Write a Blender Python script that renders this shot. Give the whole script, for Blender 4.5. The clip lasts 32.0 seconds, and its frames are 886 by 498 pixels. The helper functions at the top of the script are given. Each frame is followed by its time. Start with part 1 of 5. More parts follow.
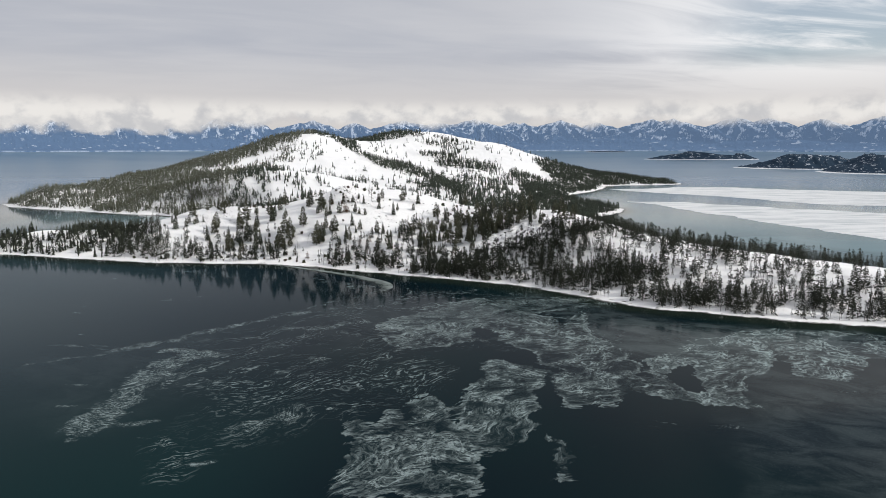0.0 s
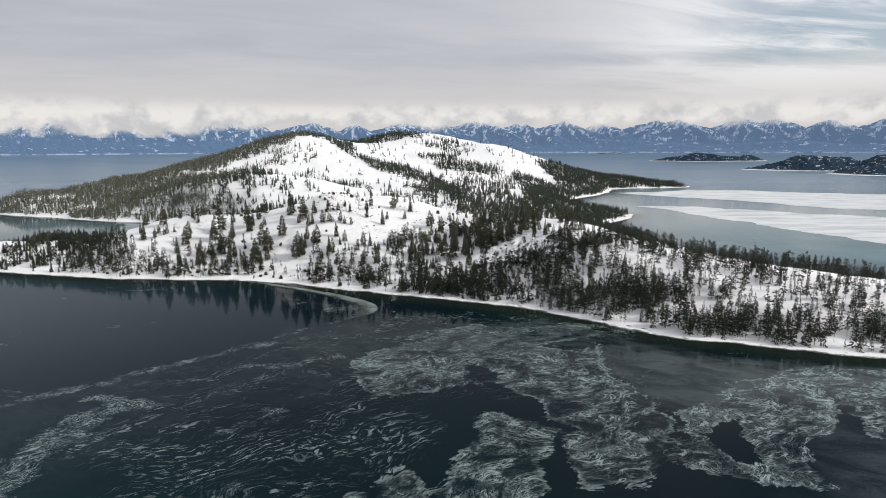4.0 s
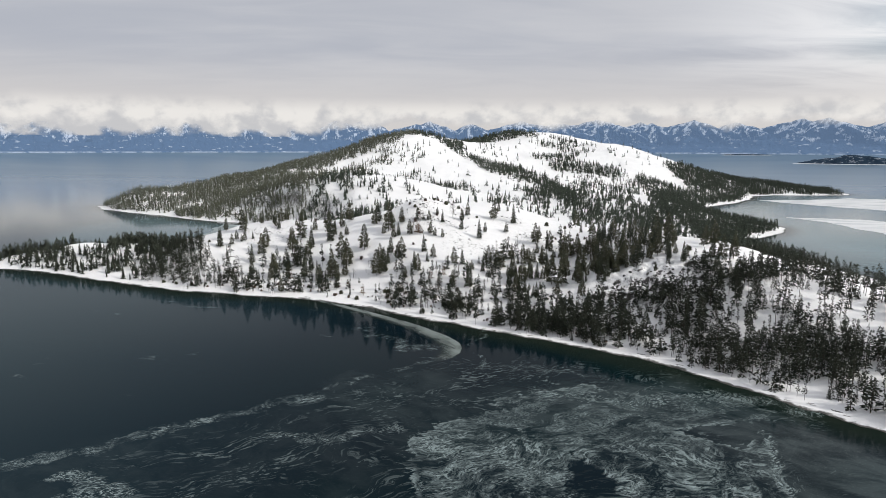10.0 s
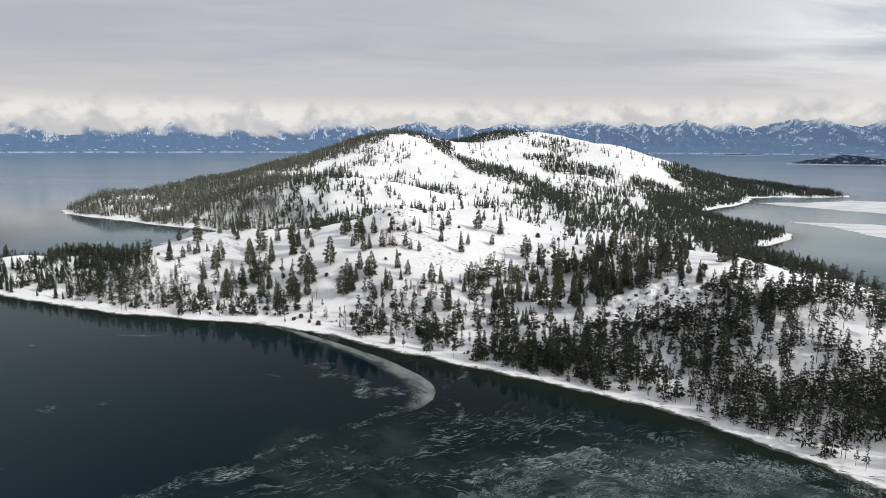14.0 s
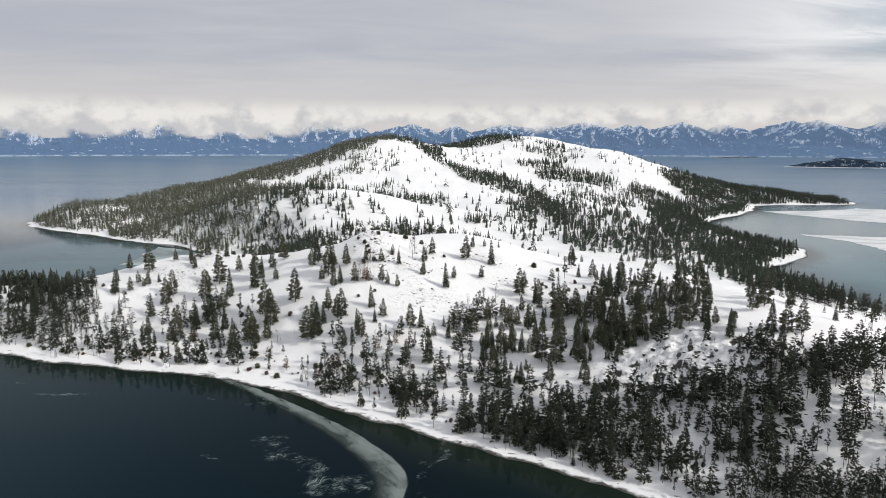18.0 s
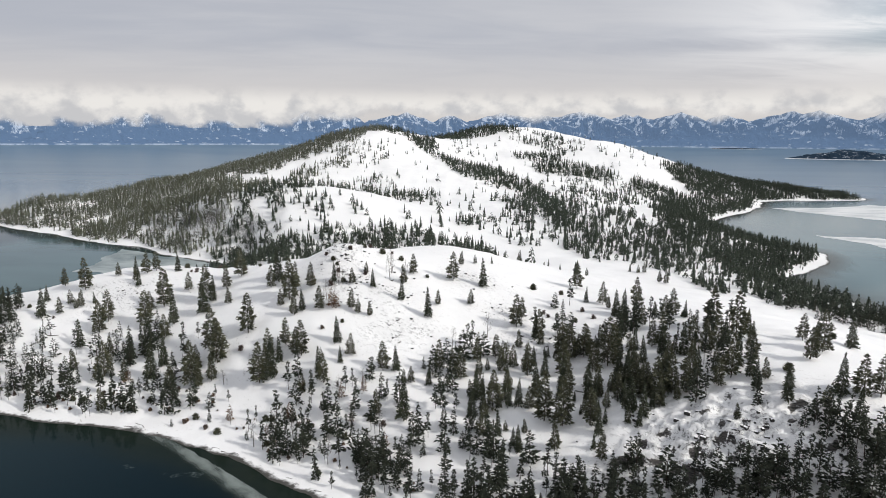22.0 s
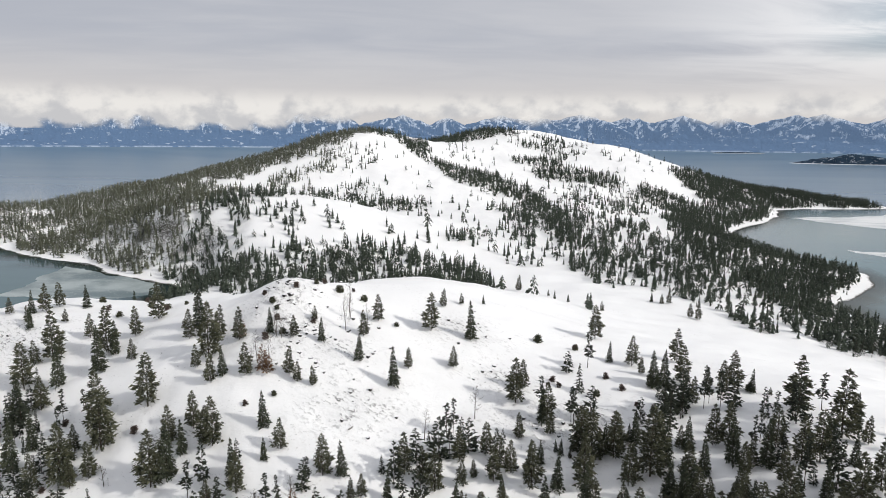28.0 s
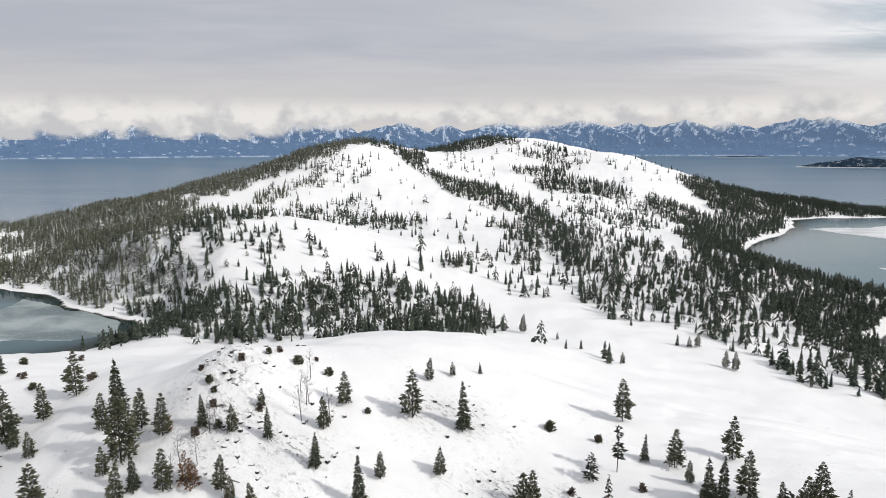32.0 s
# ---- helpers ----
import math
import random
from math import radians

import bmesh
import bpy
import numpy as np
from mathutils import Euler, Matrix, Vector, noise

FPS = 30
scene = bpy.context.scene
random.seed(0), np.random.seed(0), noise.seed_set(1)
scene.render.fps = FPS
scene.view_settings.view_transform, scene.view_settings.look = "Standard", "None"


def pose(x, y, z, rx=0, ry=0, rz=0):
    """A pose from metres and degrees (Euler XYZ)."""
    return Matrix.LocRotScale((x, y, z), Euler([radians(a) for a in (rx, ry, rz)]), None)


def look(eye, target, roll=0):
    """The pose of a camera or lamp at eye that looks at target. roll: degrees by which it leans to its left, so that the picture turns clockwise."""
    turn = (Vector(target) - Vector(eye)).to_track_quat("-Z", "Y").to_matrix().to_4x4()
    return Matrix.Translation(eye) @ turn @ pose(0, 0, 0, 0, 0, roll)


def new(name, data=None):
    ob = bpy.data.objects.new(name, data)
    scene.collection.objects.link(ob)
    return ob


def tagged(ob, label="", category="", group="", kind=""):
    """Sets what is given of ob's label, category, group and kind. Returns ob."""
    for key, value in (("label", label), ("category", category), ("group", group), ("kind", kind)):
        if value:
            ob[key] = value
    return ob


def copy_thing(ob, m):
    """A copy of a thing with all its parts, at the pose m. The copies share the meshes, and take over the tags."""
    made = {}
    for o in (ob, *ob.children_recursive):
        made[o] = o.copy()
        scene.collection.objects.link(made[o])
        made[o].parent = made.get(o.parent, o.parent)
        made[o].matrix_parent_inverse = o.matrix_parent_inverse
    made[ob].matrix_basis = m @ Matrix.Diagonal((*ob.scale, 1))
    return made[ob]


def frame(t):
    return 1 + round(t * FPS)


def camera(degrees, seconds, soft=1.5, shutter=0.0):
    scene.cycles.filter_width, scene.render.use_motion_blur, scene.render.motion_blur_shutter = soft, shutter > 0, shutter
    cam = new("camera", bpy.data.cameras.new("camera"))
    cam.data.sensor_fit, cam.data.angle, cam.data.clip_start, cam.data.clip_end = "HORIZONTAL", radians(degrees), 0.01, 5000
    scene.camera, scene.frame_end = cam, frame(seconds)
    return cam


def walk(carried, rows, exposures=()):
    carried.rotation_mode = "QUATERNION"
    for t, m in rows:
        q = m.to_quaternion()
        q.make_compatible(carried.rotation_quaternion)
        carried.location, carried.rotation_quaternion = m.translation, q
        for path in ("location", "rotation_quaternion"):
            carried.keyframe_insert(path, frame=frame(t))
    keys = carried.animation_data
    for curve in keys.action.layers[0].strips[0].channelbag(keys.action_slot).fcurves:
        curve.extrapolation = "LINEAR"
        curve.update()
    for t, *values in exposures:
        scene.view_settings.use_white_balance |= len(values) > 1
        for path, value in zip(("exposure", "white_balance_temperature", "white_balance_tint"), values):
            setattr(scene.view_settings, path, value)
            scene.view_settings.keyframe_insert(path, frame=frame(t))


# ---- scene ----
cam = camera(69.56, 32.0, soft=0.85)
PATH = [
    (0, (0.0, 0.0, 109.99), (0.01, 98.69, 93.88), 0.00),
    (1, (1.5, 16.4, 109.86), (1.35, 115.15, 93.90), -0.08),
    (2, (3.5, 32.3, 109.86), (3.27, 131.04, 94.00), -0.03),
    (3, (5.7, 48.1, 109.87), (5.32, 146.82, 94.03), -0.09),
    (3.5, (6.8, 56.0, 109.88), (6.37, 154.71, 94.07), -0.14),
    (5.5, (10.8, 87.6, 109.93), (10.31, 186.37, 94.13), -0.13),
    (6, (11.7, 95.6, 109.92), (9.13, 194.34, 94.14), -0.06),
    (6.5, (12.5, 103.7, 109.88), (6.19, 202.20, 94.07), 0.05),
    (7, (13.3, 111.7, 109.84), (2.78, 209.88, 93.98), 0.16),
    (7.5, (13.7, 119.7, 109.82), (-0.76, 217.37, 94.03), 0.21),
    (8, (14.0, 127.7, 109.82), (-4.56, 224.64, 93.98), 0.19),
    (8.5, (13.9, 135.6, 109.86), (-5.10, 232.50, 94.05), 0.14),
    (9, (13.6, 143.6, 109.89), (-5.18, 240.51, 94.09), 0.09),
    (9.5, (13.2, 151.6, 109.85), (-5.40, 248.57, 94.05), 0.11),
    (10, (12.7, 159.7, 109.78), (-5.52, 256.76, 93.91), 0.15),
    (11, (11.5, 176.3, 109.64), (-6.16, 273.46, 93.72), 0.13),
    (12, (10.4, 192.8, 109.58), (-6.87, 289.94, 93.61), 0.17),
    (13, (10.8, 208.3, 109.86), (-6.34, 305.51, 94.04), 0.15),
    (14, (11.0, 223.3, 110.47), (-5.91, 320.54, 94.60), 0.17),
    (14.5, (10.8, 230.7, 111.23), (-6.01, 328.02, 95.34), 0.18),
    (16.5, (8.8, 260.9, 116.60), (-7.49, 358.25, 100.77), 0.17),
    (17, (8.5, 268.6, 118.13), (-7.73, 365.98, 102.34), 0.15),
    (18, (8.1, 284.4, 121.02), (-7.99, 381.81, 105.30), 0.10),
    (18.5, (7.8, 292.5, 122.45), (-8.22, 390.01, 106.81), 0.11),
    (19, (7.4, 300.9, 123.82), (-8.58, 398.28, 107.57), 0.09),
    (19.5, (7.0, 309.4, 125.03), (-8.82, 406.72, 108.24), 0.03),
    (20, (6.5, 317.8, 125.96), (-9.31, 415.14, 109.11), 0.00),
    (20.5, (5.9, 326.0, 126.52), (-9.78, 423.29, 109.35), 0.10),
    (21, (5.3, 334.1, 126.79), (-10.31, 431.32, 109.44), 0.23),
    (22, (4.2, 350.1, 126.90), (-11.17, 447.34, 109.50), 0.32),
    (23, (3.6, 365.8, 126.65), (-11.74, 463.08, 109.36), 0.30),
    (24, (3.1, 381.9, 126.37), (-12.16, 479.15, 109.03), 0.22),
    (25, (2.9, 398.1, 126.09), (-12.37, 495.39, 108.89), 0.17),
    (25.5, (2.6, 405.5, 126.04), (-12.62, 502.83, 108.76), 0.23),
    (27.5, (0.3, 431.8, 126.34), (-14.81, 529.20, 109.27), 0.56),
    (28, (-0.2, 438.3, 126.46), (-15.30, 535.68, 109.53), 0.50),
    (29, (-0.8, 452.0, 126.77), (-15.97, 549.44, 110.10), 0.19),
    (30, (-1.5, 467.1, 127.79), (-16.70, 564.50, 111.17), 0.06),
    (30.5, (-1.9, 474.7, 128.86), (-17.12, 572.17, 112.20), 0.01),
    (31, (-2.4, 482.5, 130.39), (-17.74, 579.94, 113.85), -0.04),
    (31.5, (-3.0, 490.5, 132.40), (-18.43, 587.89, 115.99), -0.11),
    (32, (-3.7, 498.5, 134.67), (-19.07, 596.00, 118.62), -0.19),
]
walk(cam, [(t, look(eye, target, roll)) for t, eye, target, roll in PATH])

# ---- light ----
SUN_AZIMUTH, SUN_ELEVATION = 108.0, 34.0   # degrees clockwise from +y, and above the horizon
scene.view_settings.exposure = 0.0
sun = new("sun", bpy.data.lights.new("sun", "SUN"))
sun.data.energy, sun.data.angle, sun.data.color = 2.70, radians(2.6), (1.0, 0.963, 0.905)
a, e = radians(SUN_AZIMUTH), radians(SUN_ELEVATION)
to_sun = Vector((math.sin(a) * math.cos(e), math.cos(a) * math.cos(e), math.sin(e)))
sun.matrix_world = look(to_sun * 100, (0, 0, 0))


# ---- node helpers ----
class Nodes:
    """Short hand for building a node tree."""

    def __init__(self, tree):
        self.tree = tree

    def add(self, kind, **sets):
        n = self.tree.nodes.new(kind)
        for k, v in sets.items():
            if k in n.inputs:
                self.put(n.inputs[k], v)
        return n

    def put(self, socket, v):
        if isinstance(v, bpy.types.NodeSocket):
            self.tree.links.new(v, socket)
        else:
            socket.default_value = v

    def math(self, op, a, b=0.0, c=0.0, clamp=False):
        n = self.tree.nodes.new("ShaderNodeMath")
        n.operation, n.use_clamp = op, clamp
        for s, v in zip(n.inputs, (a, b, c)):
            self.put(s, v)
        return n.outputs[0]

    def step(self, v, lo, hi, out_lo=0.0, out_hi=1.0):
        n = self.tree.nodes.new("ShaderNodeMapRange")
        n.interpolation_type = "SMOOTHSTEP"
        for s, x in zip(n.inputs[:5], (v, lo, hi, out_lo, out_hi)):
            self.put(s, x)
        return n.outputs[0]

    def mix(self, f, a, b):
        n = self.tree.nodes.new("ShaderNodeMix")
        n.data_type = "RGBA"
        self.put(n.inputs[0], f), self.put(n.inputs[6], a), self.put(n.inputs[7], b)
        return n.outputs[2]

    def noise(self, vec, scale, detail=4.0, rough=0.55, warp=0.0):
        n = self.tree.nodes.new("ShaderNodeTexNoise")
        self.put(n.inputs["Vector"], vec)
        n.inputs["Scale"].default_value, n.inputs["Detail"].default_value = scale, detail
        n.inputs["Roughness"].default_value, n.inputs["Distortion"].default_value = rough, warp
        return n.outputs[0]

    def scaled(self, vec, x, y, z, turn=0.0):
        n = self.tree.nodes.new("ShaderNodeMapping")
        self.put(n.inputs[0], vec)
        n.inputs["Rotation"].default_value = (0, 0, radians(turn))
        n.inputs["Scale"].default_value = (x, y, z)
        return n.outputs[0]

    def along(self, vec, turn, x, y):
        """Turned so that strokes run at this angle, then scaled."""
        n = self.tree.nodes.new("ShaderNodeMapping")
        self.put(n.inputs[0], vec)
        n.inputs["Rotation"].default_value = (0, 0, radians(-turn))
        return self.scaled(n.outputs[0], x, y, 1)

    def place(self):
        return self.tree.nodes.new("ShaderNodeNewGeometry").outputs["Position"]

    def normal_z(self):
        n = self.tree.nodes.new("ShaderNodeSeparateXYZ")
        self.put(n.inputs[0], self.tree.nodes.new("ShaderNodeNewGeometry").outputs["True Normal"])
        return n.outputs[2]

    def slope_z(self):
        return self.axes(self.tree.nodes.new("ShaderNodeNewGeometry").outputs["Normal"])[2]

    def cells(self, vec, scale, feature="F1"):
        n = self.tree.nodes.new("ShaderNodeTexVoronoi")
        n.feature, n.voronoi_dimensions = feature, "2D"
        self.put(n.inputs["Vector"], vec)
        n.inputs["Scale"].default_value = scale
        return n.outputs

    def axes(self, vec):
        n = self.tree.nodes.new("ShaderNodeSeparateXYZ")
        self.put(n.inputs[0], vec)
        return n.outputs

    def attribute(self, name):
        n = self.tree.nodes.new("ShaderNodeAttribute")
        n.attribute_name = name
        return n.outputs["Fac"]

    def bump(self, height, strength, distance):
        n = self.tree.nodes.new("ShaderNodeBump")
        self.put(n.inputs["Height"], height)
        n.inputs["Strength"].default_value, n.inputs["Distance"].default_value = strength, distance
        return n.outputs[0]


def material(name):
    m = bpy.data.materials.new(name)
    m.use_nodes = True
    m.node_tree.nodes.clear()
    k = Nodes(m.node_tree)
    out = m.node_tree.nodes.new("ShaderNodeOutputMaterial")
    return m, k, out.inputs["Surface"]


def principled(k, surface, **sets):
    n = k.add("ShaderNodeBsdfPrincipled", **sets)
    k.put(surface, n.outputs[0])
    return n


# ---- sky ----
world = bpy.data.worlds.new("sky")
scene.world = world
world.use_nodes = True
world.node_tree.nodes.clear()
k = Nodes(world.node_tree)
sky = world.node_tree.nodes.new("ShaderNodeTexSky")
sky.sky_type, sky.sun_disc = "NISHITA", False
sky.sun_elevation, sky.sun_rotation = radians(SUN_ELEVATION), radians(SUN_AZIMUTH)
way = world.node_tree.nodes.new("ShaderNodeTexCoord").outputs["Generated"]
wx, wy, wz = k.axes(way)
high = k.math("MAXIMUM", wz, 0.0)
lift = k.math("ADD", high, 0.10)
flat = world.node_tree.nodes.new("ShaderNodeCombineXYZ")
k.put(flat.inputs[0], k.math("DIVIDE", wx, lift)), k.put(flat.inputs[1], k.math("DIVIDE", wy, lift))
sheets = k.noise(k.scaled(flat.outputs[0], 0.30, 0.62, 1, 14), 0.9, 4, 0.5, 0.5)
wisps = k.noise(k.along(flat.outputs[0], 16, 0.5, 1.2), 1.7, 8, 0.60, 0.8)
cover = k.math("ADD", k.math("MULTIPLY", sheets, 0.68), k.math("MULTIPLY", wisps, 0.32))
cloud = k.mix(k.step(cover, 0.34, 0.66), (0.49, 0.515, 0.58, 1), (0.625, 0.635, 0.675, 1))
# A brighter, whiter sky lies towards the east.
cloud = k.mix(k.math("MULTIPLY", k.step(wx, 0.05, 0.52), k.step(cover, 0.36, 0.54)), cloud, (1.05, 1.05, 1.06, 1))
cloud = k.mix(k.step(high, 0.15, 0.03), cloud, (0.695, 0.67, 0.66, 1))
gap = k.math("MULTIPLY", k.step(wx, 0.30, 0.47), k.step(cover, 0.57, 0.49))
gap = k.math("MULTIPLY", gap, k.step(high, 0.09, 0.13))
blue = k.add("ShaderNodeVectorMath")
blue.operation = "SCALE"
k.put(blue.inputs[0], sky.outputs[0])
blue.inputs["Scale"].default_value = 0.10
ground_glow = k.mix(k.step(wz, -0.02, 0.0), (0.3, 0.32, 0.34, 1), k.mix(k.math("MULTIPLY", gap, 0.75), cloud, blue.outputs[0]))
back = k.add("ShaderNodeBackground", Color=ground_glow, Strength=0.92)
k.put(world.node_tree.nodes.new("ShaderNodeOutputWorld").inputs[0], back.outputs[0])

# ---- materials ----
PLATE_LINES, PLATE_BODY, CRUST_LINES = 0.46, 0.020, 0.46   # how white the rafted ice is


def snow_material():
    m, k, s = material("snow_ground")
    p = k.place()
    broad, mid, fine = k.noise(p, 0.02, 5), k.noise(p, 0.15, 6, 0.6), k.noise(p, 1.1, 6, 0.65)
    white = k.mix(k.step(broad, 0.3, 0.7), (0.84, 0.84, 0.84, 1), (0.90, 0.90, 0.895, 1))
    # Dry grass and brush stand through the snow in patches.
    brush = k.math("MULTIPLY", k.step(k.noise(p, 0.03, 4, 0.6, 0.6), 0.52, 0.64), k.step(k.noise(p, 0.75, 5, 0.7), 0.56, 0.68))
    white = k.mix(k.math("MULTIPLY", brush, 0.28), white, (0.20, 0.17, 0.13, 1))
    # Rock shows where it is too steep for snow to lie, and in flecks on the slopes.
    lean = k.slope_z()
    steep = k.math("ADD", lean, k.math("MULTIPLY", k.math("SUBTRACT", k.noise(k.scaled(p, 1, 1, 3.5), 0.5, 7, 0.7), 0.5), 0.60))
    flecks = k.math("MULTIPLY", k.step(k.noise(k.scaled(p, 0.8, 1.2, 2.6), 0.75, 6, 0.7, 0.4), 0.60, 0.67), k.step(lean, 0.945, 0.84))
    flecks = k.math("MULTIPLY", flecks, k.step(k.noise(p, 0.06, 3), 0.46, 0.58))
    rocky = k.attribute("rocky")
    crag = k.noise(k.along(p, -30, 0.7, 1.5), 0.55, 8, 0.72, 0.5)
    flecks = k.math("MAXIMUM", flecks, k.math("MULTIPLY", k.step(crag, 0.525, 0.58), k.math("MULTIPLY", rocky, k.step(k.noise(p, 0.16, 4), 0.36, 0.60))))
    bare = k.math("MAXIMUM", k.step(steep, 0.70, 0.62), k.math("MULTIPLY", flecks, 0.85))
    strata = k.noise(k.scaled(p, 0.35, 0.35, 3.0), 0.9, 7, 0.72, 0.3)
    rock = k.mix(k.step(strata, 0.36, 0.66), (0.018, 0.018, 0.019, 1), (0.15, 0.14, 0.13, 1))
    color = k.mix(bare, white, rock)
    # Wet gravel lies bare along the water's edge.
    wash = k.math("ADD", k.axes(p)[2], k.math("MULTIPLY", k.math("SUBTRACT", k.noise(p, 0.22, 6, 0.7), 0.5), 0.5))
    gravel = k.mix(k.noise(p, 2.2, 4, 0.7), (0.022, 0.023, 0.021, 1), (0.11, 0.105, 0.095, 1))
    color = k.mix(k.step(wash, 0.20, 0.06), color, gravel)
    drift = k.noise(k.along(p, 60, 0.5, 1.0), 0.10, 2, 0.4)
    relief = k.math("ADD", k.math("MULTIPLY", mid, 0.55), k.math("ADD", k.math("MULTIPLY", fine, 0.10), k.math("MULTIPLY", drift, 0.7)))
    relief = k.math("ADD", relief, k.math("MULTIPLY", k.math("MULTIPLY", crag, rocky), 1.1))
    principled(k, s, **{"Base Color": color, "Roughness": 0.7, "Specular IOR Level": 0.25, "Normal": k.bump(relief, 1.0, 0.7)})
    return m


def needle_material(name, dark, light, snowy):
    m, k, s = material(name)
    p = k.place()
    vary = k.noise(p, 0.06, 3)
    clump = k.noise(p, 1.4, 4, 0.6)
    tree = k.tree.nodes.new("ShaderNodeNewGeometry").outputs["Random Per Island"]
    tone = k.math("ADD", k.math("MULTIPLY", clump, 0.5), k.math("MULTIPLY", k.math("ADD", vary, tree), 0.25))
    color = k.mix(k.step(tone, 0.3, 0.7), dark, light)
    lies = k.math("MULTIPLY", k.step(k.normal_z(), 0.35, 0.9), k.step(k.noise(p, 0.9, 4, 0.7), 0.66 - snowy, 0.76 - snowy))
    color = k.mix(lies, color, (0.78, 0.79, 0.8, 1))
    principled(k, s, **{"Base Color": color, "Roughness": 0.75, "Specular IOR Level": 0.2})
    return m


def bark_material(name, dark, light):
    m, k, s = material(name)
    p = k.place()
    grain = k.noise(k.scaled(p, 1, 1, 0.15), 6, 5, 0.6)
    principled(k, s, **{"Base Color": k.mix(grain, dark, light), "Roughness": 0.9, "Specular IOR Level": 0.1, "Normal": k.bump(grain, 0.5, 0.05)})
    return m


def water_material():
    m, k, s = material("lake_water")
    p = k.place()
    east, north, _ = k.axes(p)
    shallow = k.attribute("shallow")
    deep = k.mix(k.step(k.noise(p, 0.006, 3), 0.35, 0.65), (0.0018, 0.0072, 0.0115, 1), (0.0020, 0.0110, 0.0135, 1))
    # Sky reflection is painted in: the water gets paler and bluer westwards.
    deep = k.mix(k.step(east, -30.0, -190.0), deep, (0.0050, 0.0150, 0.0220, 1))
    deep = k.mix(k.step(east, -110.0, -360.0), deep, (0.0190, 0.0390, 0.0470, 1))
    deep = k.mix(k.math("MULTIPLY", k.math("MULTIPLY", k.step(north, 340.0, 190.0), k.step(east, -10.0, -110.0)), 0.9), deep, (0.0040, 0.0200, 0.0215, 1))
    bed = k.mix(k.noise(p, 0.09, 5, 0.6), (0.006, 0.014, 0.012, 1), (0.019, 0.025, 0.018, 1))
    # Haze and sky sheen are painted onto far water; grey skim covers sheltered bays.
    far_sheen = k.noise(k.scaled(p, 0.25, 1, 1), 0.004, 4, 0.55)
    deep = k.mix(k.step(north, 700.0, 1700.0), deep, k.mix(k.step(far_sheen, 0.35, 0.65), (0.115, 0.180, 0.255, 1), (0.145, 0.210, 0.275, 1)))
    skim = k.math("MULTIPLY", k.attribute("skim"), k.step(k.noise(k.scaled(p, 0.5, 1, 1), 0.006, 4, 0.55, 0.5), 0.25, 0.6, 0.55, 1.0))
    deep = k.mix(skim, deep, (0.110, 0.175, 0.195, 1))
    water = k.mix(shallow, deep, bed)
    # Skim ice: rafted plates with clear leads between, smooth film near the shore, loose strokes and bright crusts.
    plate, thin_film, loose_strokes, crust = (k.attribute(a) for a in ("plate", "film", "strokes", "crust"))
    swirl = k.tree.nodes.new("ShaderNodeTexNoise")
    k.put(swirl.inputs["Vector"], p)
    swirl.inputs["Scale"].default_value, swirl.inputs["Detail"].default_value = 0.022, 4.0
    bend = k.tree.nodes.new("ShaderNodeVectorMath")
    bend.operation = "MULTIPLY_ADD"
    k.put(bend.inputs[0], swirl.outputs["Color"])
    bend.inputs[1].default_value = (42, 42, 0)
    k.put(bend.inputs[2], p)
    bent = bend.outputs[0]
    patches = k.noise(p, 0.035, 5, 0.60, 0.5)
    chips = k.noise(k.along(bent, 38, 0.30, 1.0), 0.62, 5, 0.68, 0.7)
    fine = k.noise(k.along(bent, 30, 0.45, 1.0), 1.5, 4, 0.7, 0.4)

    def ridges(scale, turn, squeeze, wide, detail=5):
        n = k.noise(k.along(bent, turn, squeeze, 1.0), scale, detail, 0.66, 0.5)
        return k.step(k.math("ABSOLUTE", k.math("SUBTRACT", n, 0.5)), wide, wide * 0.15)

    curls = k.math("MAXIMUM", ridges(0.22, 40, 0.6, 0.046), k.math("MULTIPLY", ridges(0.5, 28, 0.65, 0.045), 0.5))
    ragged = k.math("ADD", k.math("MULTIPLY", k.math("SUBTRACT", k.noise(p, 0.15, 6, 0.66, 0.4), 0.5), 11.0), k.math("MULTIPLY", k.math("SUBTRACT", chips, 0.5), 9.0))
    edge = k.math("ADD", plate, ragged)
    body = k.step(edge, -0.6, 1.4)
    # Water lies open in holes between the rafted pieces.
    holes = k.step(k.noise(k.along(bent, 40, 0.6, 1.0), 0.075, 5, 0.62, 0.6), 0.40, 0.53, 0.10, 1.0)
    body = k.math("MULTIPLY", body, holes)
    lumps = k.step(k.noise(p, 0.10, 5, 0.62, 0.4), 0.36, 0.66, 0.18, 1.0)
    # Close to the shore the pieces are smaller.
    small = k.step(north, 370.0, 420.0)
    curls = k.math("MAXIMUM", k.math("MULTIPLY", curls, k.step(small, 0.0, 1.0, 1.0, 0.4)), k.math("MULTIPLY", k.math("MULTIPLY", k.step(fine, 0.50, 0.62), small), 0.75))
    lines_on = k.math("MULTIPLY", k.math("MAXIMUM", curls, k.math("MULTIPLY", k.step(chips, 0.55, 0.63), 0.28)), lumps)
    plates = k.math("MULTIPLY", k.math("MULTIPLY", body, k.step(east, 80.0, 180.0, 1.0, 1.5)), k.math("ADD", k.math("MULTIPLY", lines_on, PLATE_LINES), k.step(patches, 0.35, 0.65, PLATE_BODY * 0.5, PLATE_BODY * 1.4)))
    rim = k.math("MULTIPLY", k.step(edge, -0.8, 0.3), k.step(edge, 3.2, 0.6))
    rim = k.math("MULTIPLY", rim, k.math("MULTIPLY", k.step(patches, 0.42, 0.56, 0.03, 0.30), k.step(chips, 0.40, 0.56, 0.2, 1.0)))
